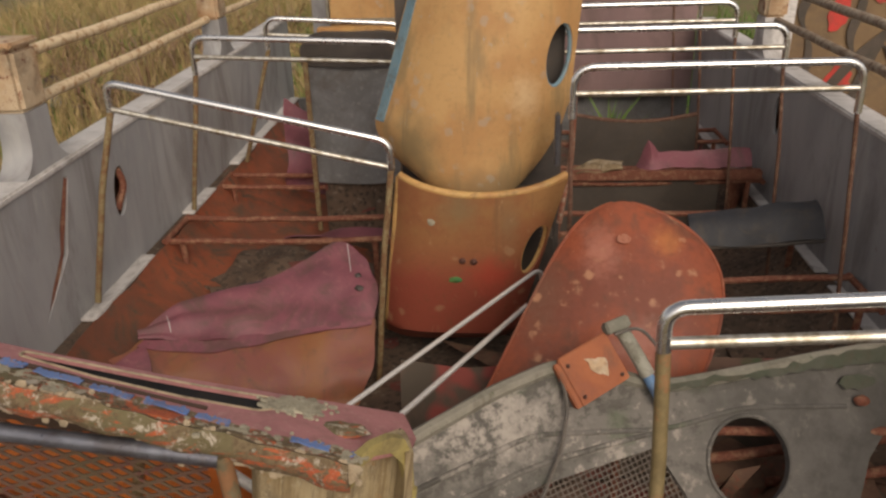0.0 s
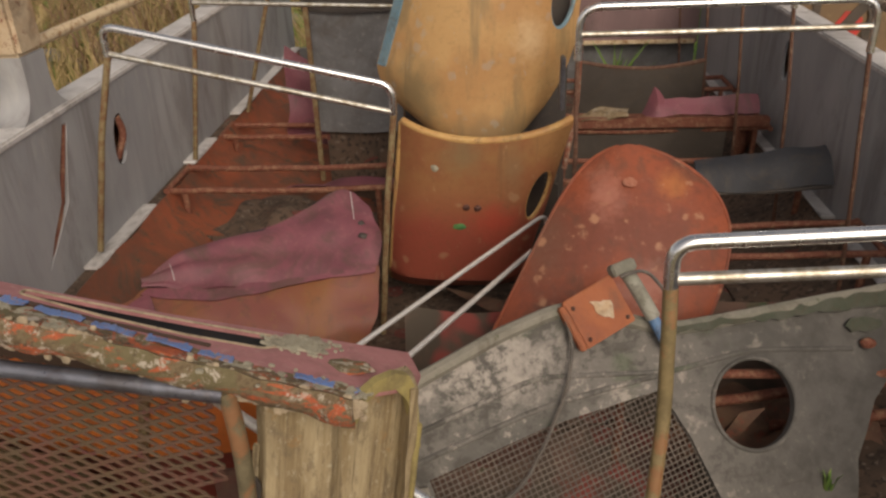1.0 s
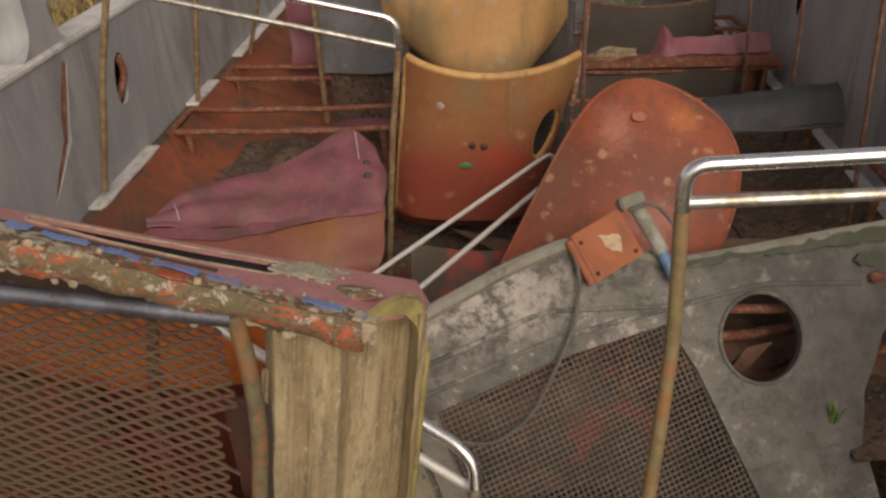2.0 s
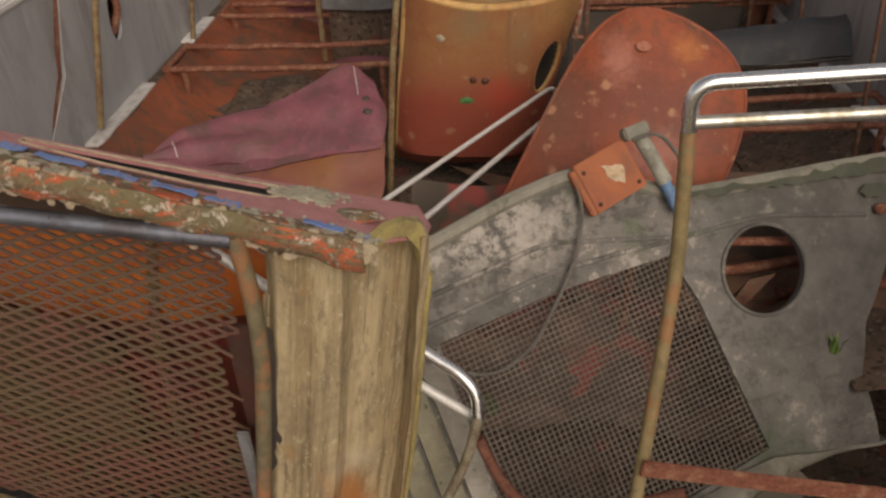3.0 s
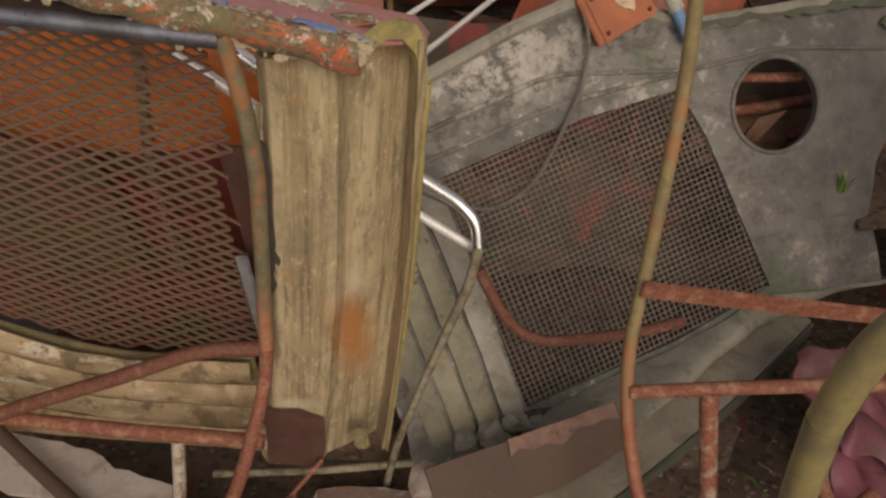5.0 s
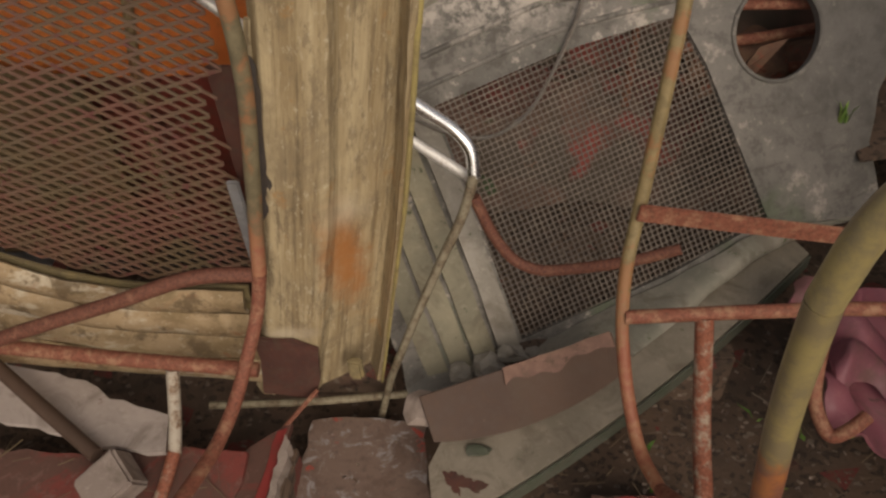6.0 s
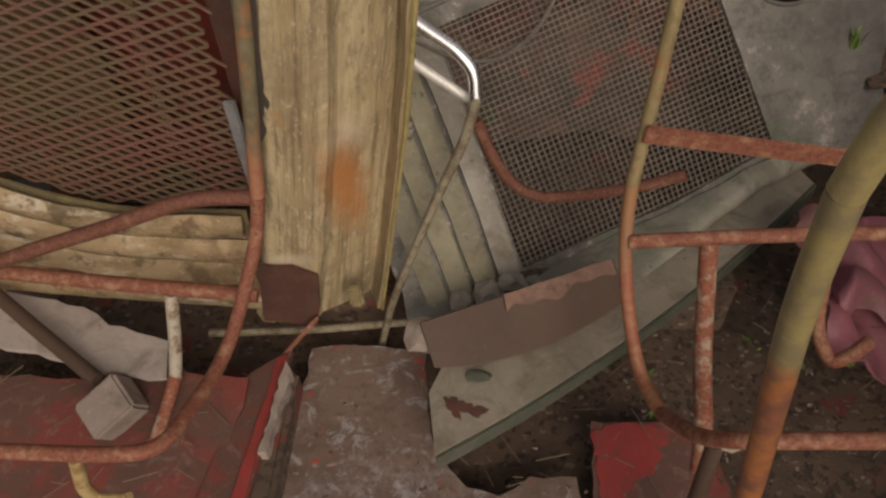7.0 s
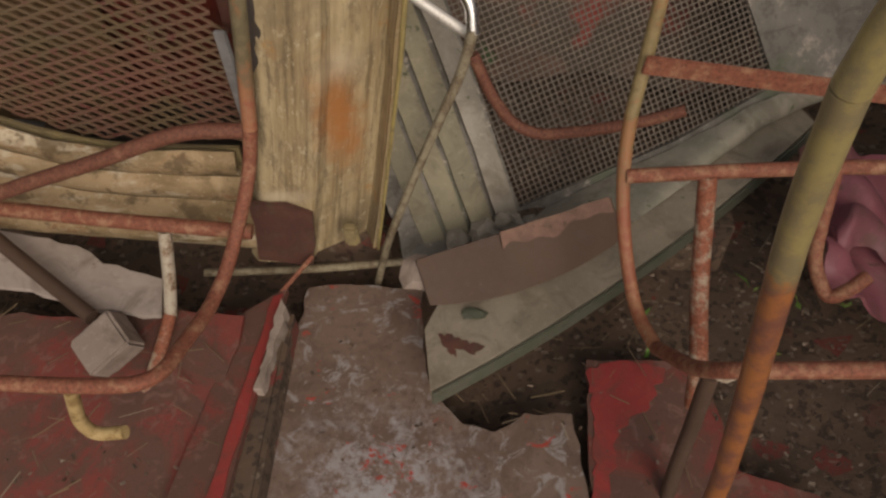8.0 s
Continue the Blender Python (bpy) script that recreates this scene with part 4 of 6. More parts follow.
part("coil", tube([(0.175 + 0.02 * math.cos(a * 1.2), 2.42 + 0.012 * math.sin(a * 1.2), 0.76 + a * 0.0028) for a in range(0, 40)], 0.004, 0.01, 6), M_CABLE, seat_orange, "dark coiled spring")


def ochre_front(s, t):
    low = max(0.0, (t - 0.6) / 0.4)
    z = 1.72 - 0.83 * t + 0.06 * (2 * s - 1) ** 2 * low * low
    left = -0.175 - 0.19 * min(1.0, t / 0.72) + (0.14 * ((t - 0.72) / 0.28) ** 2 if t > 0.72 else 0)
    right = 0.288 - 0.075 * t - (0.10 * ((t - 0.6) / 0.4) ** 1.5 if t > 0.6 else 0)
    x = left + (right - left) * s
    return x, 2.50 + 0.13 * abs(2 * s - 1) ** 2.5 - 0.10 * t - 0.02 * math.sin(math.pi * t), z


seat_ochre = thing("moulded_seat", (0.0, 2.5, 0.35), "ochre moulded seat back with a blue painted edge", "seat")
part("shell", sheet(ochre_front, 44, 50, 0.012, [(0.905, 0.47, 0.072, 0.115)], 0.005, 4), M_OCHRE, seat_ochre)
part("blue_edge", sheet(lambda s, t: Vector(ochre_front(s * 0.05, t * 0.72)) + Vector((-0.004, -0.012, 0)), 4, 30, 0.006), M_BLUE, seat_ochre, "blue painted edge stripe")
part("hole_lip", tube([tuple(Vector(ochre_front(0.905 + 0.072 * math.cos(a), 0.47 + 0.115 * math.sin(a))) + Vector((0, -0.003, 0))) for a in (2 * math.pi * k / 22 for k in range(22))], 0.007, 0.01, 8, closed=True), M_BLUE, seat_ochre, "blue lip round a hand hole")
part("inner_back", sheet(lambda s, t: (-0.30 + 0.53 * s, 2.60, 0.35 + 1.2 * t), 8, 10, 0.012), M_DARK, seat_ochre)
part("side_bracket", box(0.19, 0.205, 2.36, 2.40, 1.02, 1.18, 0.004), M_CHARCOAL, seat_ochre, "grey metal bracket")
part("edge_tube", tube([(0.245, 2.36, 1.30), (0.238, 2.34, 1.05), (0.205, 2.30, 0.86)], 0.009, 0.05, 10), M_RUST_PALE, seat_ochre)

# round-topped orange shell lying back against the grey panel
JM = basis((0.29, 1.95, 0.95), (1, 0.0, 0), (0, 0.7, 0.7))


def round_shell(s, t):
    """Leaning bucket back, cut straight along one side and round at its top."""
    t = 1 - (1 - t) ** 2
    v = -0.50 + 0.615 * t
    left = -0.36 + 0.49 * (v + 0.50)
    right = 0.14 + 0.165 * math.sin(min(1.0, (v + 0.50) / 0.42) * math.pi / 2)
    close = max(0.0, (v + 0.16) / 0.2751)
    mid, half = (left + right) / 2, (right - left) / 2
    round_off = math.sqrt(max(0.0, 1 - close ** 3.2))
    half *= round_off
    mid += (0.055 - mid) * close ** 2
    u = mid + half * (2 * s - 1)
    w = -0.05 * abs(2 * s - 1) ** 2.5 * round_off + 0.02 * math.sin(math.pi * t)
    return JM @ Vector((u, v, w))


seat_round = thing("moulded_seat", (0.3, 1.75, 0.31), "rust-orange rounded seat shell spotted with pale lichen", "seat")
part("shell", sheet(round_shell, 40, 40, 0.012, (), 0.003, 5), M_ORANGE, seat_round)

part("edge_lip", tube([tuple(Vector(round_shell(1.0, k / 20))) for k in range(2, 20)], 0.0045, 0.02, 8), M_ORANGE, seat_round)
part("edge_lip", tube([tuple(Vector(round_shell(0.0, k / 20))) for k in range(2, 20)], 0.0045, 0.02, 8), M_ORANGE, seat_round)
part("lichen_patch", plate(ragged(ring(0.05, 0.0, 0.018, 0.014, 10), 0.005, 0.02, 2), 0.001, JM @ Matrix.Translation((0, 0, 0.022))), M_SHELLSPOT, seat_round, "pale lichen patch")


# ---- vinyl covers on the left seats ----
def along(points, s):
    """A point on the smooth line through evenly spaced points."""
    n = len(points) - 1
    k = min(int(s * n), n - 1)
    f = s * n - k
    p = [Vector(points[min(max(k + d, 0), n)]) for d in (-1, 0, 1, 2)]
    return p[1] + (p[2] - p[0]) * 0.5 * f + (p[0] * 2 - p[1] * 5 + p[2] * 4 - p[3]) * 0.5 * f * f + (p[1] * 3 - p[0] - p[2] * 3 + p[3]) * 0.5 * f ** 3


COVER_TOP = [(-1.057, 2.06, 0.603), (-0.965, 2.18, 0.636), (-0.80, 2.28, 0.655), (-0.655, 2.37, 0.675), (-0.52, 2.46, 0.724), (-0.425, 2.42, 0.690)]
COVER_FOLD = [(-1.05, 2.04, 0.594), (-0.91, 2.075, 0.570), (-0.76, 2.11, 0.560), (-0.62, 2.14, 0.556), (-0.49, 2.17, 0.560), (-0.366, 2.20, 0.566)]
COVER_LOW = [(-1.095, 1.94, 0.585), (-0.995, 1.92, 0.505), (-0.84, 1.93, 0.445), (-0.68, 1.96, 0.405), (-0.54, 2.0, 0.378), (-0.407, 2.05, 0.366)]


def pink_cover(s, t):
    p = along(COVER_TOP, s).lerp(along(COVER_FOLD, s), t)
    p.x += 0.025 * math.sin(math.pi * t) * max(0.0, 5 * s - 4)
    p.z += 0.012 * math.sin(math.pi * t) + 0.004 * math.sin(23 * s + 7 * t) * t + 0.005 * math.sin(9 * s - 12 * t)
    return p


pink = thing("torn_seat_cover", (-0.8, 2.35, 0.36), "faded pink vinyl seat cover, torn and folded", "seat cover")
part("cover", sheet(pink_cover, 70, 40, 0.006, (), 0.009, 13, 2), M_PINK, pink)
part("back_flap", sheet(lambda s, t: Vector(pink_cover(s, 0)) + Vector((0.04 * t, 0.10 * t, -0.22 * t)), 24, 8, 0.006, (), 0.012, 8), M_BLACK, pink, "dark torn lining")
part("torn_patch", lump(Vector(pink_cover(0.90, 0.42)) + Vector((0, 0, 0.004)), (0.013, 0.010, 0.010), 4), M_DARK, pink, "dark burnt spot")
part("torn_patch", lump(Vector(pink_cover(0.905, 0.60)) + Vector((0, 0, 0.004)), (0.018, 0.014, 0.012), 9), M_DARK, pink, "dark burnt spot")
part("seam", tube([tuple(Vector(pink_cover(0.14, 0.1 + k / 9)) + Vector((0, -0.004, 0.006))) for k in range(7)], 0.0014, 0.01, 6, wobble=0.004), M_CAP, pink, "loose pale thread")
part("seam", tube([tuple(Vector(pink_cover(0.87, k / 16)) + Vector((0, -0.004, 0.006))) for k in range(7)], 0.0014, 0.01, 6, wobble=0.004), M_CAP, pink, "loose pale thread")


def lower_cushion(s, t):
    t = 1.07 * t - 0.07
    p = (along(COVER_FOLD, s) + Vector((0, -0.002, -0.004))).lerp(along(COVER_LOW, s), t)
    p.y -= 0.035 * math.sin(math.pi * min(1, t * 1.1)) * (0.3 + 0.7 * s)
    p.x += 0.02 * math.sin(math.pi * t) * max(0.0, 6 * s - 5)
    p.y += 0.006 * math.sin(15 * s + 4 * t) * t
    return p


cushion = thing("seat_cushion", (-0.78, 2.1, 0.33), "sagging orange and pink vinyl seat cushion", "cushion")
part("cover", sheet(lower_cushion, 70, 40, 0.008, (), 0.011, 11, 5), M_TERRACOTTA, cushion)
part("top_band", sheet(lambda s, t: Vector(lower_cushion(0.03 + 0.95 * s, (0.22 - 0.17 * s + 0.04 * math.sin(7 * s)) * t)) + Vector((0, -0.007, 0.005)), 50, 6, 0.004, (), 0.006, 12, 3), M_PINK, cushion, "mauve top band")
part("filling", lump((-0.72, 2.17, 0.42), (0.28, 0.09, 0.09), 2, 3), M_DARK, cushion)
part("fold", sheet(lambda s, t: along(COVER_LOW, 0.02 + 0.24 * s).lerp(along(COVER_FOLD, 0.05 + 0.24 * s), 0.9 * t * (1 - s)) + Vector((0, -0.02 - 0.02 * s, 0.012 * math.sin(math.pi * s))), 14, 8, 0.005, (), 0.012, 9), M_PINK, cushion, "turned-up pink flap")
rag = part("white_rag", sheet(lambda s, t: (-0.985 + 0.09 * s, 1.895 - 0.04 * t, 0.525 - 0.035 * s - 0.01 * t), 8, 6, 0.004, (), 0.008, 14), M_CAP)
tagged(rag, "small crumpled white scrap on the cushion", "scrap")


heap = part("dirt_heap", sheet(lambda s, t: (-1.02 + 0.62 * s, 2.45 + 0.55 * t, 0.40 + 0.10 * math.sin(math.pi * s) * math.sin(math.pi * t) + 0.08 * (1 - s)), 26, 22, 0.01, (), 0.06, 9), M_DIRT)
tagged(heap, "dark heap of dirt and rotted padding", "dirt", kind="stuff")
beam = thing("bench_box", (0.75, 3.5, 0.3), "rusted sheet metal seat base on the raised floor", "seat base")
part("front_rail", box(0.28, 1.18, 3.42, 3.46, 0.60, 0.645, 0.006), M_RUST, beam)
part("front_sheet", sheet(lambda s, t: (0.30 + 0.71 * s, 3.45 + 0.01 * t, 0.60 - 0.30 * t), 14, 8, 0.006, (), 0.012, 6), M_GREYBROWN, beam)
part("side_sheet", sheet(lambda s, t: (1.04 + 0.14 * s, 3.42 + 0.2 * s, 0.60 - 0.3 * t), 8, 8, 0.006, (), 0.02, 6), M_RUST, beam)
M_SCRAP = worn("brown_scrap", (0.20, 0.115, 0.072), (0.14, 0.075, 0.052), (0.25, 0.17, 0.11), (0.24, 0.085, 0.055), 0.85, 9, 0.56)
scrap_heap = part("scrap_heap", sheet(lambda s, t: (0.45 + 0.62 * s, 1.62 + 0.34 * t, 0.34 + 0.10 * math.sin(math.pi * s) * t), 40, 28, 0.01, (), 0.075, 12), M_SCRAP)
tagged(scrap_heap, "brown heap of rusted scrap behind the grey panel", "scrap", kind="stuff")
for dx, dz in ((0.0, 0.0), (0.03, -0.10)):
    tagged(part("loose_tube", tube([(0.42 + dx, 1.72, 0.42 + dz), (1.0 + dx, 1.70, 0.53 + dz)], 0.014, 0.1, 10, wobble=0.006, seed=dz), M_RUST), "loose rusted tube behind the grey panel", "tube")


def vinyl_scrap(name, at, size, seed, mat, label):
    x, y, z = at
    w, d, hgt = size
    th = part(name, sheet(lambda s, t: (x + w * s, y + d * t, z + hgt * (math.sin(2.6 * s + seed) * 0.5 + 0.5) * (1 - 0.8 * t)), 14, 10, 0.005, (), 0.03, 8, seed), mat)
    return tagged(th, label, "seat cover")


drape = part("torn_seat_cover", sheet(lambda s, t: (0.648 + 0.49 * s + 0.03 * t * (1 - s), 3.50 - 0.06 * t, 0.645 + 0.012 * s + (0.062 + 0.060 * max(0.0, 1 - abs(s - 0.08) / 0.10)) * (1 - t) * min(1.0, 12 * s)), 34, 12, 0.005, (), 0.010, 12), M_PINK)
tagged(drape, "torn pink vinyl draped over a bare frame", "seat cover")
vinyl_scrap("torn_seat_cover", (0.36, 3.52, 0.645), (0.22, -0.10, 0.03), 5, M_RIB, "ochre foam scrap on a bare frame")
vinyl_scrap("torn_seat_cover", (-0.85, 3.10, 0.52), (0.50, -0.10, -0.13), 3, M_PINK, "pink vinyl hanging below a bare frame")
floor_vinyl = thing("torn_seat_cover", (0.8, 0.9, 0.0), "crumpled pink vinyl heaped on the floor", "seat cover")
part("cover", sheet(lambda s, t: (0.58 + 0.42 * s, 0.72 + 0.36 * t, 0.20 + 0.07 * math.sin(2.6 * s + 2) + 0.03 * math.sin(17 * s + 5 * t) + 0.04 * t), 34, 30, 0.005, (), 0.035, 11, 2), M_PINK, floor_vinyl)
part("fold", sheet(lambda s, t: (0.60 + 0.34 * s, 0.80 + 0.10 * t + 0.03 * math.sin(9 * s), 0.27 + 0.035 * math.sin(math.pi * t) + 0.02 * math.sin(13 * s)), 24, 10, 0.005, (), 0.02, 14, 4), M_PINK, floor_vinyl, "raised crumpled fold")
part("underside", lump((0.82, 0.98, 0.03), (0.17, 0.10, 0.11), 3, 3), M_DIRT, floor_vinyl)
hang = part("hanging_vinyl", sheet(lambda s, t: (-0.10 + 0.62 * s, 1.765 - 0.10 * t - 0.03 * math.sin(9 * s), 0.345 - 0.36 * t + 0.01 * math.sin(14 * s)), 24, 14, 0.006, (), 0.02, 8), M_FLOORRED)
tagged(hang, "dull red vinyl hanging over the raised floor's edge", "seat cover")
stand = part("upright_vinyl", sheet(lambda s, t: (-0.93 + 0.16 * s, 3.55 - 0.05 * t, 0.95 - 0.38 * t - 0.08 * s), 8, 12, 0.01, (), 0.03, 8), M_PINK)
tagged(stand, "upright strip of pink vinyl seat back", "seat cover")

pad = thing("seat_pad", (1.05, 2.75, 0.58), "black padded strip lying over a bare frame", "seat pad")
part("pad", sheet(lambda s, t: (0.69 + 0.455 * s, 2.72 + 0.02 * s - 0.10 * t, 0.708 + 0.042 * s + 0.02 * math.sin(math.pi * t) - (0.076 + 0.024 * s) * t), 20, 10, 0.02, (), 0.012, 9), M_BLACK, pad)
part("piping", tube([(0.69 + 0.455 * k / 10, 2.612 + 0.02 * k / 10, 0.632 + 0.02 * k / 10) for k in range(11)], 0.008, 0.03, 8, wobble=0.005), M_DARK, pad, "worn piping along one edge")

dark_seat = thing("moulded_seat", (-0.55, 3.3, 0.33), "grey seat back with a dark rounded top", "seat")
part("panel", sheet(lambda s, t: (-0.745 + 0.40 * s, 3.26 + 0.03 * (2 * s - 1) ** 2, 0.66 + 0.50 * t), 12, 14, 0.02, (), 0.003), M_GREYSEAT, dark_seat)
part("top", sheet(lambda s, t: (-0.76 + 0.44 * s, 3.25 + 0.05 * (2 * s - 1) ** 2, 1.16 + 0.135 * t * (1 - 0.5 * abs(2 * s - 1) ** 6)), 20, 10, 0.03, (), 0.003), M_DARK, dark_seat, "dark rounded top")
part("foot", box(-0.72, -0.36, 3.27, 3.31, 0.31, 0.66, 0.01), M_DIRT, dark_seat)
part("strap", box(-0.755, -0.735, 3.22, 3.24, 0.45, 1.2, 0.004), M_LEG, dark_seat)
crate = thing("partition", (-0.4, 4.1, 0.33), "ochre painted panel with a green edge standing behind the seats", "panel")
part("panel", box(-0.80, -0.10, 4.10, 4.14, 0.33, 1.75, 0.008), M_OCHRE, crate)
part("ledge", box(-0.86, -0.10, 4.04, 4.095, 1.10, 1.19, 0.006), M_RIM, crate)
part("edge_strip", box(-0.815, -0.803, 4.09, 4.12, 1.20, 1.75, 0.002), M_GREENWOOD, crate, "green edge strip")
part("bottom_strip", box(-0.80, -0.10, 4.085, 4.098, 1.20, 1.225, 0.002), M_GREENWOOD, crate, "green edge strip")

# ---- yellowed front unit ----
unit = thing("front_unit", (-0.5, 0.93, 0.0), "yellowed front unit with a lichen-crusted rim and expanded metal grille", "seat unit")
SLOPE = -0.275


def rim_z(x):
    return 1.081 + SLOPE * (x + 0.14) + (0.03 * ((-0.6 - x) / 0.4) ** 2 if x < -0.6 else 0)


RM = basis((-0.14, 0.87, 1.081), (1, 0, SLOPE), (0, 1, -0.25))
SLOT = [(-0.55, 0.092), (-0.43, 0.081), (-0.31, 0.083), (-0.20, 0.098), (-0.178, 0.120), (-0.19, 0.150), (-0.306, 0.132), (-0.40, 0.122), (-0.55, 0.110)]


def crust_edge(u):
    """Depth of the crusted band along the front of the top."""
    return 0.034 + 0.034 * min(1.0, max(0.0, (-0.2 - u) / 0.36))


rim = part("rim", plate([(-0.95, 0), (-0.07, 0), (-0.055, 0.008), (0.03, 0.09), (0.035, 0.13), (0.012, 0.212), (-0.10, 0.192), (-0.19, 0.174), (-0.35, 0.146), (-0.53, 0.126), (-0.95, 0.105)], 0.006, RM, [SLOT]), M_RIMTOP, unit, "faded pink top with a long slot")
part("rim_front", sheet(lambda s, t: (-0.95 + 0.757 * s, 0.868 - 0.006 * math.sin(math.pi * t), rim_z(-0.95 + 0.757 * s) + 0.004 - (0.030 + 0.003 * s + 0.004 * math.sin(21 * s) + 0.003 * math.sin(47 * s)) * t), 90, 6, 0.012, (), 0.004, 30), M_RIMFRONT, rim, "crusted red-brown front")
# black sheet under the slot, the shade of its depth put into the colour
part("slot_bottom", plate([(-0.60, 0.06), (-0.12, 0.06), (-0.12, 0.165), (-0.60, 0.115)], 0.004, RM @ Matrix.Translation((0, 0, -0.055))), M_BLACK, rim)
part("slot_lip", tube([tuple(RM @ Vector((x, y, 0.001))) for x, y in SLOT], 0.0018, 0.01, 6, closed=True, wobble=0.003), M_PEACH, rim, "pale crusted lip")
part("crust_band", sheet(lambda s, t: RM @ Vector((-0.93 + 0.865 * s, (crust_edge(-0.93 + 0.865 * s) + 0.004 * noise.noise(Vector((40 * s, 0, 0)))) * t, 0.0035 - 0.002 * t)), 90, 6, 0.003, (), 0.003, 40), M_RIMFRONT, rim, "crusted band along the front")
# back board is black as well, for the shade seen through the slot
part("rim_back", sheet(lambda s, t: (-0.95 + 0.76 * s, 0.988 + 0.072 * s ** 2, rim_z(-0.95 + 0.76 * s) - 0.034 - 0.03 * s ** 2 - 0.05 * t), 20, 4, 0.01), M_BLACK, rim)
# inner wall of the hollow rim, the gap's shade put into its brown
part("inner_board", sheet(lambda s, t: (-0.95 + 0.55 * s, 0.935, rim_z(-0.95 + 0.55 * s) - 0.012 - (0.125 - 0.05 * s) * t), 24, 4, 0.008, (), 0.004, 12), M_BROWN, rim, "inner board darkened for the gap below the rim")
part("corner_stripe", sheet(lambda s, t: RM @ Vector((-0.055 + 0.07 * s, 0.018 + 0.058 * s + 0.014 * t, 0.002)), 12, 3, 0.003, (), 0.003, 40), M_STRIPE, rim, "worn blue stripe")
tagged(part("lichen", crusts([(-0.50, 0.022, 0.016, 190), (-0.565, 0.03, 0.018, 260), (-0.445, 0.012, 0.014, 120), (-0.158, 0.132, 0.018, 240), (-0.14, 0.16, 0.02, 60), (-0.2, 0.015, 0.04, 40), (-0.08, 0.02, 0.02, 60)], RM @ Matrix.Translation((0, 0, 0.001)), 5, (0.006, 0.017), 0.0030), M_LICHEN, rim, "pale grey lichen crust"), kind="stuff")
FM = basis((0, 0.864, 0), (1, 0, 0), (0, 0, 1))
tagged(part("lichen_front", crusts([(-0.57, 1.187, 0.016, 300), (-0.62, 1.200, 0.016, 240), (-0.53, 1.178, 0.014, 120), (-0.222, 1.086, 0.012, 300), (-0.205, 1.078, 0.010, 160), (-0.27, 1.096, 0.016, 80), (-0.33, 1.113, 0.016, 110), (-0.40, 1.130, 0.03, 50), (-0.67, 1.212, 0.02, 90)], FM, 6, (0.005, 0.017), 0.0034), M_PEACH, rim, "peach lichen crust"), kind="stuff")
for k, (x0, x1) in enumerate(((-0.700, -0.640), (-0.610, -0.575), (-0.555, -0.520), (-0.505, -0.440), (-0.425, -0.365), (-0.350, -0.285), (-0.272, -0.225), (-0.140, -0.085))):
    part("blue_dash", sheet(lambda s, t, x0=x0, x1=x1, k=k: RM @ Vector((x0 + (x1 - x0) * s, crust_edge(x0 + (x1 - x0) * s) - 0.020 + 0.020 * t * (0.75 + 0.5 * noise.noise(Vector((11 * s, k, 0)))), 0.0065)), 24, 4, 0.002, (), 0.003, 45, k), M_STRIPE, rim, "worn blue paint dash")
part("hollow_disc", lump((-0.225, 0.96, rim_z(-0.225) - 0.022), (0.045, 0.022, 0.004), 3), M_RIMFRONT, rim, "rusted patch")

POST_TOP = 1.062


def post_left(z):
    return -0.331 - 0.13 * (POST_TOP - z) - 0.065 * (POST_TOP - z) ** 2


def post_right(z):
    return -0.112 - 0.09 * (POST_TOP - z) - 0.06 * (POST_TOP - z) ** 2


def post_face(s, t, z1=0.085):
    z = POST_TOP - (POST_TOP - z1) * t
    x = post_left(z) + (post_right(z) - post_left(z)) * s
    y = 0.905
    if s < 0.05:
        y += 0.018 * (0.05 - s) / 0.05
    if 0.27 < s < 0.33:
        y += 0.010
    if 0.11 < s < 0.15:
        y += 0.006
    if s > 0.42:
        y += 0.026 * min(1, (s - 0.42) / 0.05)
    if s > 0.47:
        y += 0.085 * (s - 0.47) / 0.53
    if s > 0.88:
        y -= 0.080 * ((s - 0.88) / 0.12) ** 1.5
    return x, y + 0.010 * t, z


post = part("post", sheet(post_face, 90, 40, 0.012, (), 0.0025, 18), M_WOOD, unit, "split yellowed upright post")
part("flange", tube([(-0.116, 0.946, 0.99), (post_right(0.93), 0.940, 0.93), (post_right(0.6), 0.936, 0.6), (post_right(0.09), 0.94, 0.09)], 0.006, 0.04, 10, wobble=0.002, taper=0.5), M_EDGE, post, "bright yellow cut edge")
arch = [(0.008, 1.052), (0.014, 1.076), (0.030, 1.090), (0.055, 1.100), (0.085, 1.099), (0.107, 1.086), (0.119, 1.052), (0.119, 0.95), (0.108, 0.95), (0.108, 1.005), (0.101, 1.045), (0.083, 1.073), (0.056, 1.081), (0.032, 1.073), (0.017, 1.046)]
part("arch_edge", plate(arch, 0.014, basis((-0.206, 0.868, 0), (0.1, 0.084, 0), (0, 0, 1))), M_EDGE, post, "bright yellow cut edge")
part("splinter", sheet(lambda s, t: (post_left(0.98 - 0.4 * t) - 0.014 + 0.010 * s - 0.004 * math.sin(math.pi * t), 0.912, 0.98 - 0.4 * t), 4, 30, 0.008, (), 0.003, 25), M_WOOD, post, "split-off strip")
# dark strip laid on the post's edge, standing for shade inside the split
part("split", sheet(lambda s, t: (post_left(0.93 - 0.36 * t) - 0.008 + (0.022 + 0.006 * math.sin(40 * t)) * s * math.sin(math.pi * t) ** 0.6, 0.900, 0.93 - 0.36 * t), 3, 40, 0.003), M_DARK, post, "dark strip for the open split's shade")
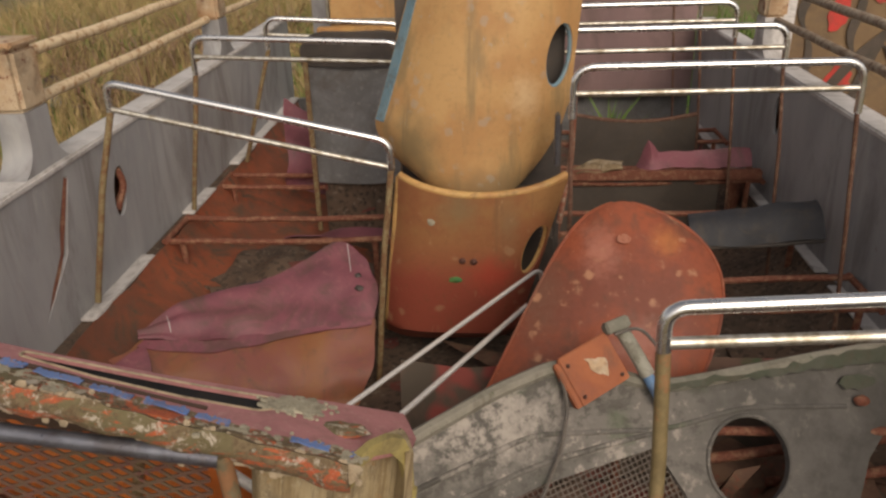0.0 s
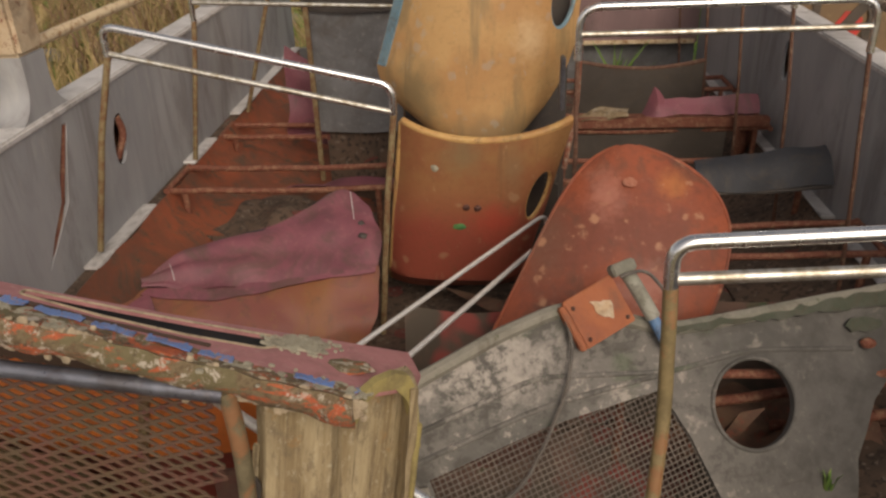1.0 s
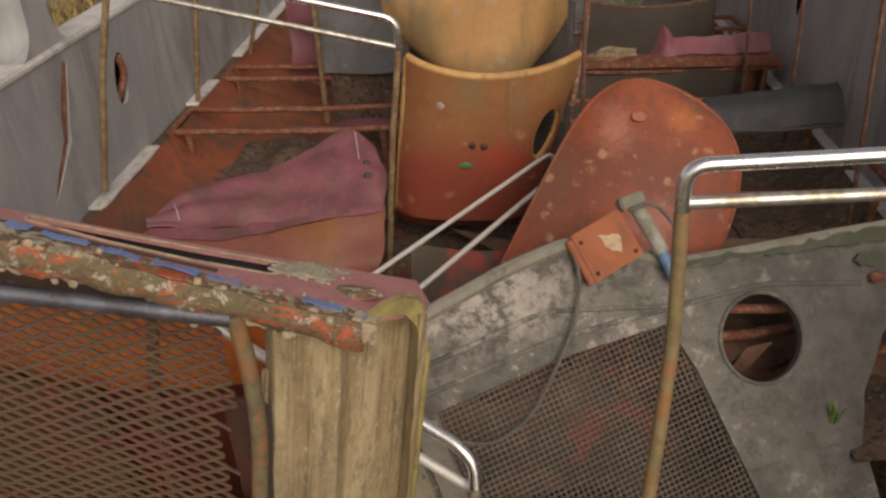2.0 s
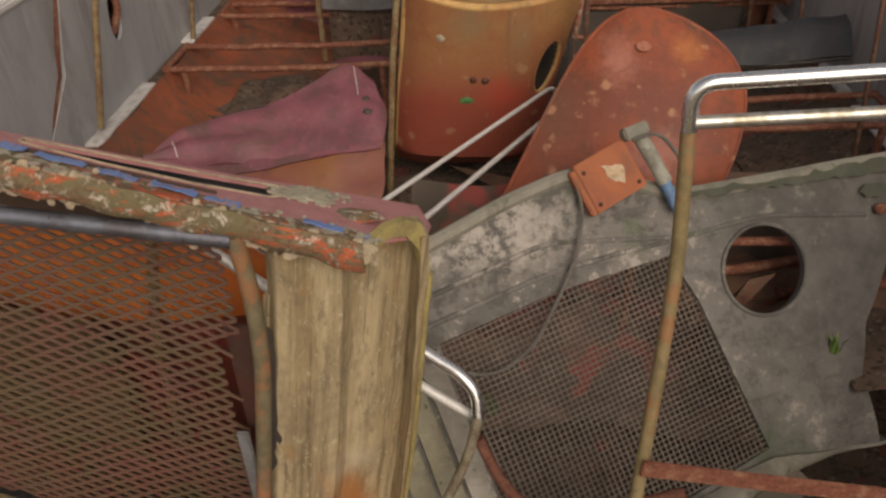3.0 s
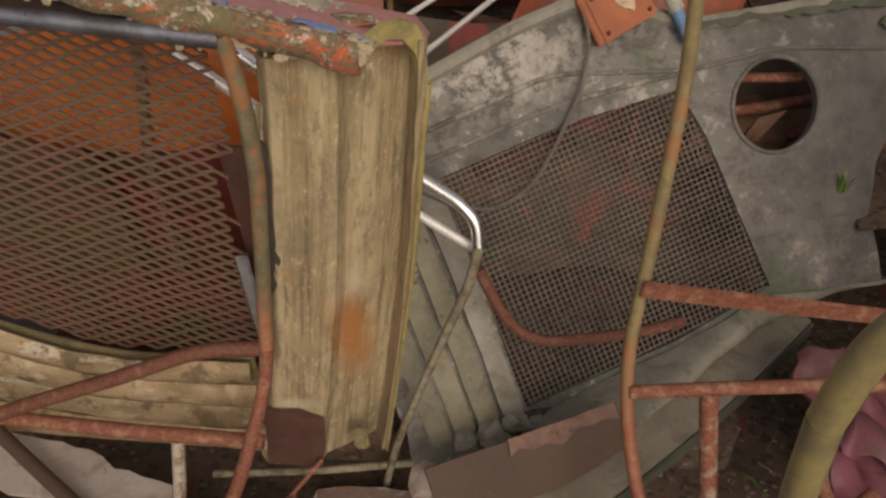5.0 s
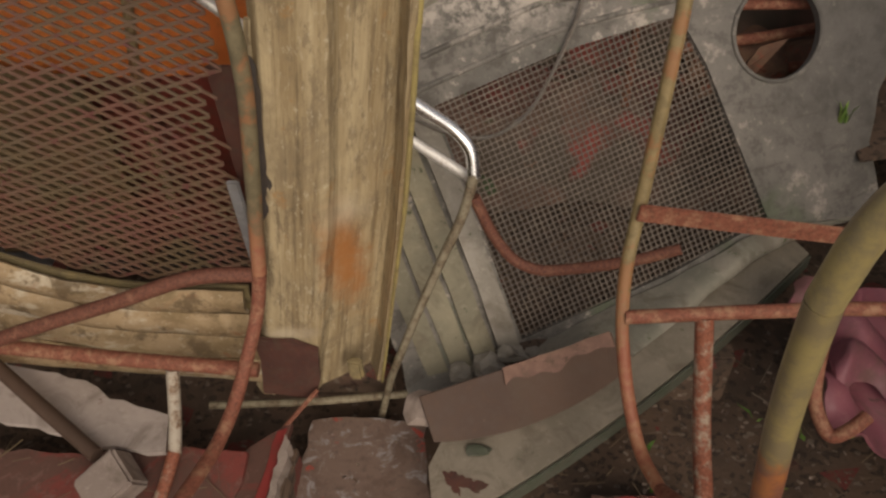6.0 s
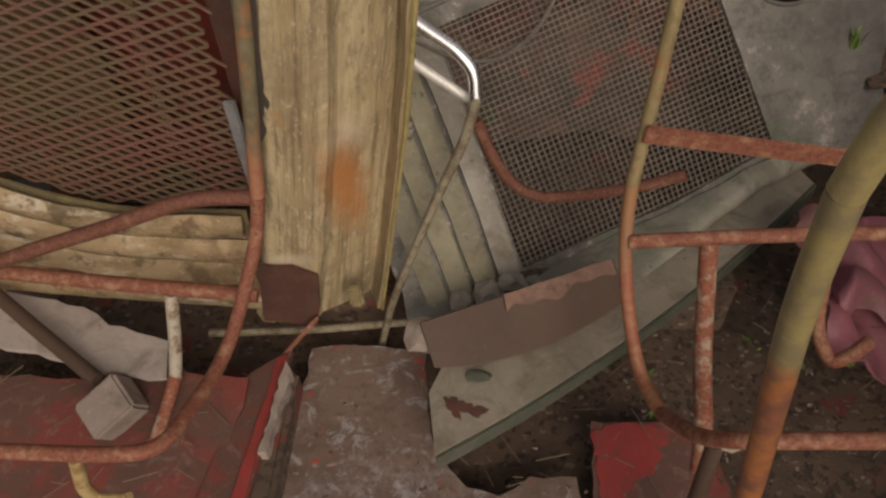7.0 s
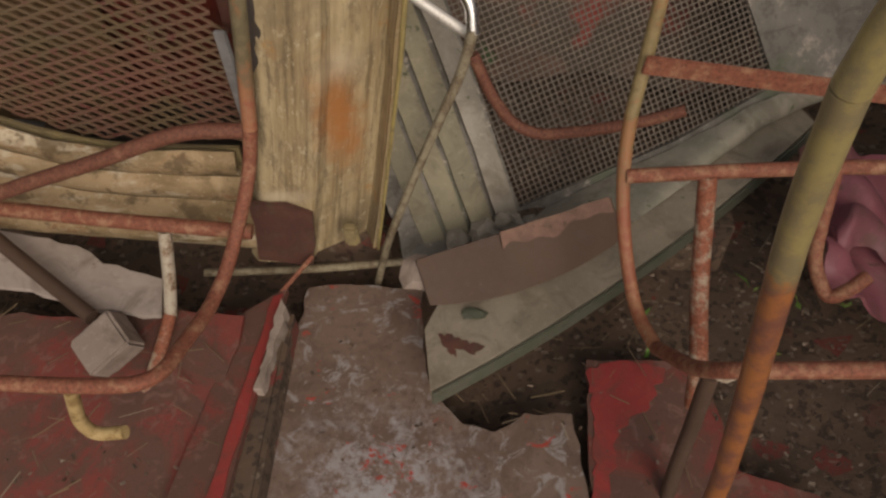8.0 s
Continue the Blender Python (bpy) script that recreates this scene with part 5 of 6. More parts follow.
def seam(s0, t0, t1, wide, seed):
    """A narrow strip along the post's grain."""
    return sheet(lambda s, t: Vector(post_face(s0 + wide * (s - 0.5) * (0.4 + 0.6 * math.sin(math.pi * t)) + 0.012 * noise.noise(Vector((seed, 9 * t, 0))), t0 + (t1 - t0) * t)) + Vector((0, -0.0025, 0)), 3, 50, 0.002, (), 0.0012, 60, seed)


for k, (s0, t0, t1, wide) in enumerate(((0.30, 0.0, 0.62, 0.034), (0.125, 0.05, 0.55, 0.022), (0.43, 0.12, 0.60, 0.016), (0.375, 0.25, 0.72, 0.022))):
    part("seam", seam(s0, t0, t1, wide, k), M_SEAM, post, "dark groove along the grain")
for k, (s0, t0, t1, wide) in enumerate(((0.335, 0.10, 0.70, 0.024), (0.065, 0.16, 0.74, 0.045), (0.50, 0.02, 0.40, 0.014), (0.225, 0.30, 0.78, 0.020), (0.44, 0.60, 0.95, 0.014))):
    part("ridge", seam(s0, t0, t1, wide, k + 9), M_RIDGE, post, "pale worn ridge")
part("rust_bolt", lump((-0.283, 0.958, 0.540), (0.010, 0.014, 0.024), 3), M_MAROON, post, "rusted bolt")
part("hinge_stub", box(-0.315, -0.285, 0.905, 0.925, 0.14, 0.20, 0.006), M_HOLLOW, post)
part("rust_plate", plate(ragged([(-0.500, 0.11), (-0.386, 0.098), (-0.362, 0.262), (-0.41, 0.290), (-0.480, 0.294)], 0.004, 0.03, 3), 0.01, basis((0, 0.888, 0), (1, 0, 0), (0, 0, 1))), M_MAROON, unit, "dark rusted plate")
part("lower_board", box(-0.52, -0.24, 0.985, 1.0, -0.03, 0.09, 0.006), M_DIRT, unit)


def sill_top(x):
    return 0.412 + 1.6 * max(0.0, -0.68 - x) ** 2 / (1 + 1.5 * max(0.0, -0.68 - x))


def sill(s, t):
    x = -1.15 + 0.665 * s
    z1 = 0.115 + 0.10 * (-0.49 - x)
    z = sill_top(x) - (sill_top(x) - z1) * t
    step = (t * 4.1 + 0.25 + 0.3 * (x + 0.8)) % 1.0
    ribs = 0.026 * step ** 0.6
    return x, 0.925 - ribs + 0.015 * t, z


# darker olive backing, shadow lines between the slats put into its colour
part("sill_back", sheet(lambda s, t: Vector(sill(s, 0.05 + 0.92 * t)) + Vector((0, 0.035, 0)), 30, 10, 0.008), M_HOLLOW, unit)
for k, (t0, t1) in enumerate(((0.0, 0.20), (0.225, 0.45), (0.475, 0.70), (0.725, 0.985))):
    part("sill_slat", sheet(lambda s, t, t0=t0, t1=t1: Vector((sill(s, 0)[0], 0.926 - 0.022 * math.sin(math.pi * (0.12 + 0.8 * t)) ** 0.6, sill(s, t0 + (t1 - t0) * t)[2])), 40, 12, 0.008, (), 0.004, 14, k), M_RIB, unit, "ribbed ochre lower panel")
for k, (s0, s1, t0, t1) in enumerate(((0.02, 0.42, 0.01, 0.12), (0.05, 0.50, 0.24, 0.33), (0.10, 0.36, 0.40, 0.47), (0.62, 0.92, 0.30, 0.36))):
    part("paint_flake", sheet(lambda s, t, s0=s0, s1=s1, t0=t0, t1=t1, k=k: Vector((sill(s0 + (s1 - s0) * s, 0)[0], 0.902, sill(s0 + (s1 - s0) * s, t0 + (t1 - t0) * (t - 0.5) * (0.15 + 0.85 * max(0.0, math.sin(math.pi * s)) ** 0.5) * (0.7 + 0.5 * noise.noise(Vector((14 * s, k, 0)))) + (t1 - t0) * 0.5)[2])), 50, 4, 0.0015, (), 0.001, 40, k), M_FLAKED, unit, "pale flaking paint")
# dark plate added behind the grille's open gap, standing for its shade
part("gap_plate", box(-0.475, -0.37, 1.01, 1.016, 0.60, 0.84, 0.002), M_MAROON, unit)
part("side_strip", box(-0.466, -0.444, 0.938, 0.946, 0.40, 0.66, 0.003), M_GREYSEAT, unit, "grey metal strip")


def expanded_metal(x0, x1, z0, z1, y, lwd, swd, wide, thick):
    """Expanded metal: bent strands that meet their neighbours at every second bend."""
    bm = bmesh.new()
    rows = int((z1 - z0) / (swd / 2))
    cols = int((x1 - x0) / (lwd / 2))
    for r in range(rows):
        prev = None
        for c in range(cols + 1):
            x = x0 + c * lwd / 2
            up = 1 if (c + r) % 2 else -1
            z = z0 + r * swd / 2 + SLOPE * 0.92 * (x + 0.75) + up * swd / 4 * 0.8 + 0.006 * noise.noise(Vector((x * 3, r * 0.1, 0)))
            top = rim_z(x) - 0.06
            if z > top or z < sill_top(x) - 0.03 or z < 0.36 or (x > -0.452 + 0.02 * noise.noise(Vector((0, r * 0.7, 0))) and 0.60 < z < 0.84):
                prev = None
                continue
            yy = y + 0.012 * noise.noise(Vector((x * 4, z * 4, 3)))
            cur = [bm.verts.new((x, yy - thick, z - wide)), bm.verts.new((x, yy - thick * 0.3, z + wide)), bm.verts.new((x, yy + thick, z + wide)), bm.verts.new((x, yy + thick * 0.3, z - wide))]
            if prev:
                for k in range(4):
                    bm.faces.new((prev[k], prev[(k + 1) % 4], cur[(k + 1) % 4], cur[k]))
            prev = cur
    return bm


part("grille", expanded_metal(-1.15, -0.415, 0.30, 1.40, 0.965, 0.0400, 0.0240, 0.0023, 0.0024), M_EXPAND, unit, "rusted expanded metal grille")
M_REDSHELL = worn("dark_red_shell", (0.17, 0.030, 0.020), (0.12, 0.028, 0.018), (0.10, 0.04, 0.024), (0.06, 0.034, 0.02), 0.6, 6)
M_SIDEPAD = worn("olive_pad", (0.10, 0.075, 0.035), (0.14, 0.08, 0.035), (0.12, 0.10, 0.05), (0.06, 0.04, 0.025), 0.8, 6)
M_SEATORANGE = worn("bright_orange_shell", (0.70, 0.20, 0.040), (0.60, 0.16, 0.040), (0.55, 0.20, 0.06), (0.22, 0.09, 0.04), 0.5, 5, 0.66, None, 0.3, 0.0, 0.4)
back_seat = thing("moulded_seat", (-0.75, 1.3, 0.0), "orange moulded seat behind the expanded metal grille", "seat")
part("shell", sheet(lambda s, t: (-1.03 + 0.62 * s, 1.22 + 0.05 * (2 * s - 1) ** 2 - 0.02 * math.sin(math.pi * t), 0.93 + 0.04 * s - (0.24 + 0.04 * s) * t - 0.09 * abs(2 * s - 1) ** 3 * (1 - t)), 24, 14, 0.012, (), 0.006, 5), M_SEATORANGE, back_seat)
part("lower_shell", sheet(lambda s, t: (-1.20 + 0.84 * s, 1.25 + 0.10 * t, 0.70 - 0.56 * t), 24, 14, 0.012, (), 0.012, 5), M_REDSHELL, back_seat, "dark red lower shell")
part("side_pad", sheet(lambda s, t: (-1.2 + 0.40 * s, 1.20 + 0.05 * t - 0.02 * s, 0.72 - 0.55 * t), 14, 14, 0.012, (), 0.03, 5), M_SIDEPAD, back_seat, "olive stained side pad")
part("strap", tube([(-0.645, 1.19, 0.93), (-0.655, 1.185, 0.85), (-0.70, 1.19, 0.66), (-0.73, 1.22, 0.30)], 0.011, 0.1, 8), M_LEG, back_seat, "olive strap")
part("foot", box(-1.1, -0.42, 1.36, 1.39, -0.05, 0.2, 0.01), M_DARK, back_seat)

# ---- grey front panel ----
GM = basis((0.304, 1.413, 0.537), (0.952, 0.305, 0), (-0.17, 0.529, 0.831))
gpanel = thing("dashboard", (0.3, 1.2, 0.0), "grey weathered front panel with a wire mesh window and round hole", "panel")
outline = [(-0.47, 0.235), (-0.28, 0.305), (-0.10, 0.345), (0.0, 0.30), (0.13, 0.256), (0.39, 0.255), (0.80, 0.26), (0.72, 0.10), (0.62, 0.0), (0.545, -0.12), (0.512, -0.23), (0.53, -0.41),
           (0.26, -0.388), (0.0, -0.462), (-0.36, -0.55), (-0.62, -0.60), (-0.65, -0.3), (-0.57, 0.0)]
window = [(-0.462, 0.030), (-0.18, 0.092), (0.087, 0.122), (0.138, 0.01), (0.248, -0.354), (0.006, -0.43), (-0.361, -0.502), (-0.417, -0.195)]
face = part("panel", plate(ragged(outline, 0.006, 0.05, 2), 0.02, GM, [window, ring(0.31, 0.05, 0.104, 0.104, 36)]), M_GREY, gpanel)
part("hole_lip", tube([tuple(GM @ Vector((x, y, 0.002))) for x, y in ring(0.31, 0.05, 0.105, 0.105, 36)], 0.005, 0.01, 8, closed=True), M_GREY, face)


def bead(points, r, name="bead", mat=None, lift=0.0, label=""):
    return part(name, tube([tuple(GM @ Vector((x, y, lift))) for x, y in points], r, 0.05, 8, wobble=0.004, seed=points[0][0]), mat or M_GREY, face, label)


bead([(-0.46, 0.235), (-0.28, 0.30), (-0.10, 0.34), (0.13, 0.252), (0.39, 0.25), (0.78, 0.255)], 0.017, "top_edge", M_GREENWOOD, -0.004, "dark greenish rolled edge")
bead([(-0.47, 0.13), (-0.2, 0.20), (0.06, 0.165), (0.134, 0.158), (0.328, 0.171), (0.592, 0.131)], 0.006)
bead([(-0.50, 0.065), (-0.2, 0.135), (0.10, 0.155)], 0.006)
for k in range(4):
    d0, d1 = 0.008 + 0.062 * k, 0.008 + 0.062 * k + 0.050
    rib = [(-0.462 - d0, 0.02), (-0.417 - d0 * 0.95, -0.195), (-0.361 - d0 * 0.9, -0.53), (-0.361 - d1 * 0.9, -0.53), (-0.417 - d1 * 0.95, -0.195), (-0.462 - d1, 0.02)]
    part("rib", plate(ragged(rib, 0.002, 0.05, k), 0.02, GM @ Matrix.Translation((0, 0, 0.018 - 0.003 * k))), M_RIBPALE if k == 0 else M_RIBOLIVE, face)
for k, (x, y, z, r) in enumerate(((-0.40, -0.515, 0.035, 0.030), (-0.455, -0.525, 0.04, 0.036), (-0.51, -0.53, 0.035, 0.028), (-0.35, -0.53, 0.03, 0.022), (-0.47, -0.575, 0.05, 0.034), (-0.40, -0.57, 0.05, 0.026))):
    part("broken_crust", lump(GM @ Vector((x, y, z)), (r, r * 0.8, r * 0.7), k + 3, 2, 1.0, 0.7), M_RIBPALE, face, "broken pale crust", False)
M_MOSS = worn("mossy_paint", (0.062, 0.072, 0.048), (0.085, 0.088, 0.066), (0.12, 0.115, 0.092), (0.05, 0.045, 0.03), 0.85, 16)
part("moss_band", plate(ragged([(0.12, 0.243), (0.30, 0.236), (0.45, 0.232), (0.67, 0.222), (0.74, 0.218), (0.76, 0.255), (0.39, 0.25), (0.14, 0.256)], 0.006, 0.02, 4), 0.002, GM @ Matrix.Translation((0, 0, 0.014))), M_MOSS, face, "dark green mossy band")
part("moss_patch", plate(ragged(ring(0.63, 0.182, 0.050, 0.018, 16, -0.1), 0.014, 0.02, 8), 0.002, GM @ Matrix.Translation((0, 0, 0.013))), M_MOSS, face, "dark green mossy patch")
part("rust_knob", lump(GM @ Vector((0.623, 0.138, 0.016)), (0.018, 0.012, 0.014), 7), M_RUST, face, "rust-orange knob")
SKIRT = [((-0.36, -0.535), (-0.02, 0.80)), ((-0.14, -0.478), (0.131, 0.86)), ((0.0, -0.448), (0.246, 0.94)), ((0.25, -0.376), (0.41, 1.10)), ((0.52, -0.40), (0.66, 1.36)), ((0.55, -0.40), (0.90, 1.44))]


def skirt(s, t):
    """From the panel's foot out to the timber."""
    k = min(int(s * 5), 4)
    f = s * 5 - k
    a = (GM @ Vector((*SKIRT[k][0], 0.004))).lerp(GM @ Vector((*SKIRT[k + 1][0], 0.004)), f)
    b = Vector((*SKIRT[k][1], 0.163)).lerp(Vector((*SKIRT[k + 1][1], 0.163)), f)
    return a.lerp(b, t)


part("skirt", sheet(skirt, 60, 8, 0.008, (), 0.004, 14), M_GREENWOOD, face, "pale greened lower flange")
timber = thing("timber", (0.2, 0.85, 0.1), "greened rotting timber below the grey panel", "timber")
part("beam", plate([(-0.115 + 0.041 * k, 0.572 + 0.035 * k - 0.19 * (k / 20) * (1 - k / 20)) for k in range(21)] + [(0.66, 1.36), (0.41, 1.10), (0.246, 0.94), (0.131, 0.86), (0.022, 0.81), (-0.10, 0.79), (-0.135, 0.70)], 0.045, pose(0, 0, 0.16)), M_TIMBER, timber)
part("mossy_edge", sheet(lambda s, t: (-0.115 + 0.82 * s + 0.002, 0.572 + 0.70 * s - 0.19 * s * (1 - s) - 0.003, 0.158 - 0.040 * t), 40, 3, 0.004, (), 0.001, 20), M_MOSS, timber, "dark mossy green edge")
part("rot_hollow", plate(ragged([(-0.108, 0.690), (-0.090, 0.655), (-0.072, 0.640), (-0.076, 0.662), (-0.045, 0.648), (-0.020, 0.668), (-0.050, 0.672), (-0.082, 0.690)], 0.004, 0.006, 3), 0.001, pose(0, 0, 0.1615)), M_MAROON, timber, "dark rotted hollow")
part("moss_tuft", lump((-0.041, 0.735, 0.165), (0.026, 0.012, 0.006), 5, 2, 1, 0.7), M_MOSS, timber, "small tuft of green moss")
part("broken_end", lump((-0.145, 0.80, 0.20), (0.045, 0.035, 0.035), 5, 2, 1, 0.5), M_ROCK, timber, "broken brown end")
part("support", box(-0.05, 0.5, 1.0, 1.05, -0.05, 0.115, 0.006), M_DIRT, timber)
part("brown_board", sheet(lambda s, t: (-0.125 + 0.37 * s - 0.03 * t, 0.735 + 0.035 * s + 0.136 * s * s + t * (0.06 + 0.128 * s - 0.136 * s * s), 0.182 + 0.068 * t + 0.012 * (2 * s - 1) ** 2 * (1 - t)), 16, 6, 0.012, (), 0.003, 6), M_BROWN, gpanel, "plain brown board")


def board_at(s, t):
    return Vector((-0.125 + 0.37 * s - 0.03 * t, 0.735 + 0.035 * s + 0.136 * s * s + t * (0.06 + 0.128 * s - 0.136 * s * s), 0.182 + 0.068 * t + 0.012 * (2 * s - 1) ** 2 * (1 - t)))


M_FLAKE = worn("flaking_pink_brown", (0.20, 0.115, 0.085), (0.15, 0.085, 0.065), (0.27, 0.17, 0.13), (0.09, 0.055, 0.04), 0.8, 14, 0.58)
part("flaked_patch", sheet(lambda s, t: board_at(0.42 + 0.57 * s, 0.70 + 0.06 * math.sin(11 * s) + 0.04 * math.sin(23 * s) + (0.29 - 0.06 * math.sin(11 * s) - 0.04 * math.sin(23 * s)) * t) + Vector((0, -0.008, 0.017)), 40, 5, 0.002, (), 0.002, 20), M_FLAKE, gpanel, "flaked pinkish patch")



def woven(poly, pitch, turn, r):
    """Woven wire: two sets of round wires, cut off at the window's edge."""
    bm = bmesh.new()
    n = len(poly)
    for way in (turn, turn + math.pi / 2):
        d, p = Vector((math.cos(way), math.sin(way))), Vector((-math.sin(way), math.cos(way)))
        for k in range(-60, 60):
            base = p * (k * pitch)
            cuts = []
            for (x0, y0), (x1, y1) in zip(poly, poly[1:] + poly[:1]):
                a, b = Vector((x0, y0)) - base, Vector((x1, y1)) - base
                sa, sb = a.dot(p), b.dot(p)
                if (sa > 0) != (sb > 0):
                    f = sa / (sa - sb)
                    cuts.append((a + (b - a) * f).dot(d))
            cuts.sort()
            if len(cuts) >= 2 and cuts[-1] - cuts[0] > 0.02:
                q0, q1 = base + d * (cuts[0] - 0.01), base + d * (cuts[-1] + 0.01)
                z = -0.010 + (0.002 if way == turn else 0)
                steps = 10
                pts = []
                for i in range(steps + 1):
                    q = q0.lerp(q1, i / steps)
                    pts.append(tuple(GM @ Vector((q.x, q.y, z + 0.010 * noise.noise(Vector((q.x * 4, q.y * 4, 1)))))))
                tube(pts, r, 0.0001, 5, bm=bm)
    return bm


part("wire_mesh", woven(window, 0.0125, 0.225, 0.0015), M_WIRE, gpanel, "dusty woven wire mesh")
part("orange_plate", box(-0.066, 0.066, -0.058, 0.058, 0, 0.014, 0.003, GM @ pose(-0.034, 0.318, 0.020, 0, 0, 20)), M_PLATE, gpanel, "rust-orange folded plate")
part("folded_edge", box(-0.078, -0.062, -0.058, 0.050, -0.012, 0.010, 0.003, GM @ pose(-0.034, 0.318, 0.020, 0, 0, 20)), M_PLATE, gpanel)
pm = GM @ pose(-0.034, 0.318, 0.035, 0, 0, 20)
part("plate_mark", plate(ragged([(-0.01, 0.03), (0.035, 0.01), (0.02, -0.03), (-0.005, -0.005)], 0.004, 0.01, 3), 0.002, pm @ Matrix.Translation((0, 0, 0.0015))), M_PALEMARK, gpanel, "pale worn mark")
for x, y in ((-0.05, 0.035), (-0.05, -0.042), (0.052, -0.042)):
    part("rivet", lump(pm @ Vector((x, y, 0.0)), (0.005, 0.005, 0.005), x), M_MAROON, gpanel)
part("pipe", tube([tuple(GM @ Vector(p)) for p in ((0.045, 0.405, 0.03), (0.072, 0.335, 0.032), (0.090, 0.285, 0.03))], 0.017, 0.05, 12, wobble=0.003), M_PIPE, gpanel, "crusted pale grey pipe")
part("pipe_sleeve", tube([tuple(GM @ Vector(p)) for p in ((0.088, 0.290, 0.030), (0.112, 0.215, 0.030))], 0.013, 0.05, 12), M_BLUEPIPE, gpanel, "blue sleeve")
part("clip", box(-0.03, 0.03, -0.014, 0.014, -0.01, 0.022, 0.004, GM @ pose(0.036, 0.405, 0.03, 0, 0, 12)), M_GREENWOOD, gpanel)
part("wire_loop", tube([tuple(GM @ Vector(p)) for p in ((0.02, 0.385, 0.055), (0.08, 0.395, 0.06), (0.125, 0.33, 0.055), (0.13, 0.26, 0.045))], 0.004, 0.05, 8), M_CABLE, gpanel, "thin wire")
cable = part("cable", tube([tuple(GM @ Vector(p)) for p in ((-0.115, 0.335, 0.02), (-0.105, 0.26, 0.02), (-0.135, 0.165, 0.02), (-0.19, 0.08, 0.02), (-0.27, -0.02, 0.02), (-0.36, -0.06, 0.02), (-0.45, -0.03, 0.02), (-0.52, 0.02, 0.02))], 0.0042, 0.08, 8, wobble=0.003), M_CABLE, gpanel, "hanging dark cable")
weed = bmesh.new()
rng = random.Random(4)


def blades(bm, at, count, height, spread, rng, wide=0.006, droop=0.5):
    for _ in range(count):
        a = rng.uniform(0, 6.283)
        r = spread * math.sqrt(rng.random())
        b = Vector(at) + Vector((math.cos(a) * r, math.sin(a) * r, 0))
        lean = Vector((math.cos(a + rng.uniform(-1, 1)), math.sin(a + rng.uniform(-1, 1)), 0)) * rng.uniform(0.1, droop)
        hgt = height * rng.uniform(0.5, 1.2)
        w = Vector((-math.sin(a), math.cos(a), 0)) * wide * rng.uniform(0.5, 1.2)
        p1, p2 = b + (Vector((0, 0, 1)) + lean * 0.4) * hgt * 0.55, b + (Vector((0, 0, 0.95)) + lean) * hgt
        v = [bm.verts.new(q) for q in (b - w, b + w, p1 + w * 0.8, p1 - w * 0.8, p2)]
        bm.faces.new(v[:4])
        bm.faces.new((v[3], v[2], v[4]))


blades(weed, GM @ Vector((0.45, -0.17, 0.0)), 18, 0.05, 0.012, rng, 0.004)
tagged(part("weed", weed, M_WEED), "small green weed sprouting from the panel", "plant", kind="stuff")
def mixed_rags():
    k = Nodes("mixed_rags")
    broad = k.noise(5, 4, 0.5, None, 0.6)
    col = k.mix(k.ramp(broad, 0.40, 0.60), (0.085, 0.066, 0.048), (0.16, 0.095, 0.07))
    col = k.mix(k.ramp(k.noise(4.2, 3, 0.5), 0.56, 0.62), col, (0.27, 0.062, 0.05))
    col = k.mix(k.ramp(k.noise(5.5, 3, 0.5, None, 0.3), 0.60, 0.66), col, (0.06, 0.105, 0.045))
    return k.done(col, 0.8, 0, broad, 0.3)


red_behind = part("crumpled_sheet", sheet(lambda s, t: (-0.25 + 1.05 * s, 1.90 - 0.35 * t + 0.05 * math.sin(3 * s), 0.60 - 0.62 * t), 30, 20, 0.01, (), 0.06, 3), mixed_rags())
tagged(red_behind, "crumpled brown, red and green rags behind the mesh", "sheet")

# ---- floor pieces and rubble ----
plank = part("floor_sheet", plate(ragged([(-0.408, 0.874), (-0.30, 0.885), (-0.157, 0.882), (-0.15, 0.74), (-0.115, 0.625), (-0.06, 0.57), (0.0, 0.555), (0.06, 0.60), (0.15, 0.60), (0.172, 0.44), (0.17, -0.6), (-0.55, -0.6), (-0.465, 0.41), (-0.425, 0.60)], 0.006, 0.03, 5), 0.012, pose(0, 0, 0.03)), M_FLOORGREY)
tagged(plank, "peeling grey floor sheet with torn edges", "floor sheet")
redr = part("floor_sheet", plate(ragged([(0.182, 0.72), (0.40, 0.72), (0.45, 0.5), (0.60, 0.45), (0.62, -0.6), (0.178, -0.6)], 0.005, 0.03, 6), 0.012, pose(0, 0, 0.03)), M_FLOORRED)
part("red_patch", plate(ragged([(0.187, 0.700), (0.264, 0.718), (0.335, 0.705), (0.298, 0.62), (0.235, 0.57), (0.21, 0.436), (0.205, 0.30), (0.184, 0.30)], 0.008, 0.015, 6), 0.002, pose(0, 0, 0.033)), M_RED, redr, "bright red paint left in patches")
tagged(redr, "peeling red floor sheet", "floor sheet")
redl = part("floor_sheet", plate(ragged([(-1.2, 0.73), (-0.80, 0.73), (-0.65, 0.75), (-0.50, 0.74), (-0.52, 0.2), (-0.6, -0.6), (-1.2, -0.6)], 0.005, 0.03, 7), 0.012, pose(0, 0, 0.085, 3, 0, 0)), M_FLOORRED)
tagged(redl, "dusty red floor sheet heaped with dirt", "floor sheet")
rstrip = thing("red_strip", (-0.46, 0.6, 0.05), "broken red floor edge with splintered pale core", "floor edge")
part("board", plate(ragged([(-0.510, 0.76), (-0.432, 0.83), (-0.455, 0.34), (-0.56, 0.31)], 0.003, 0.03, 2), 0.02, pose(0, 0, 0.158, -4, 0, 0)), M_FLOORRED, rstrip)
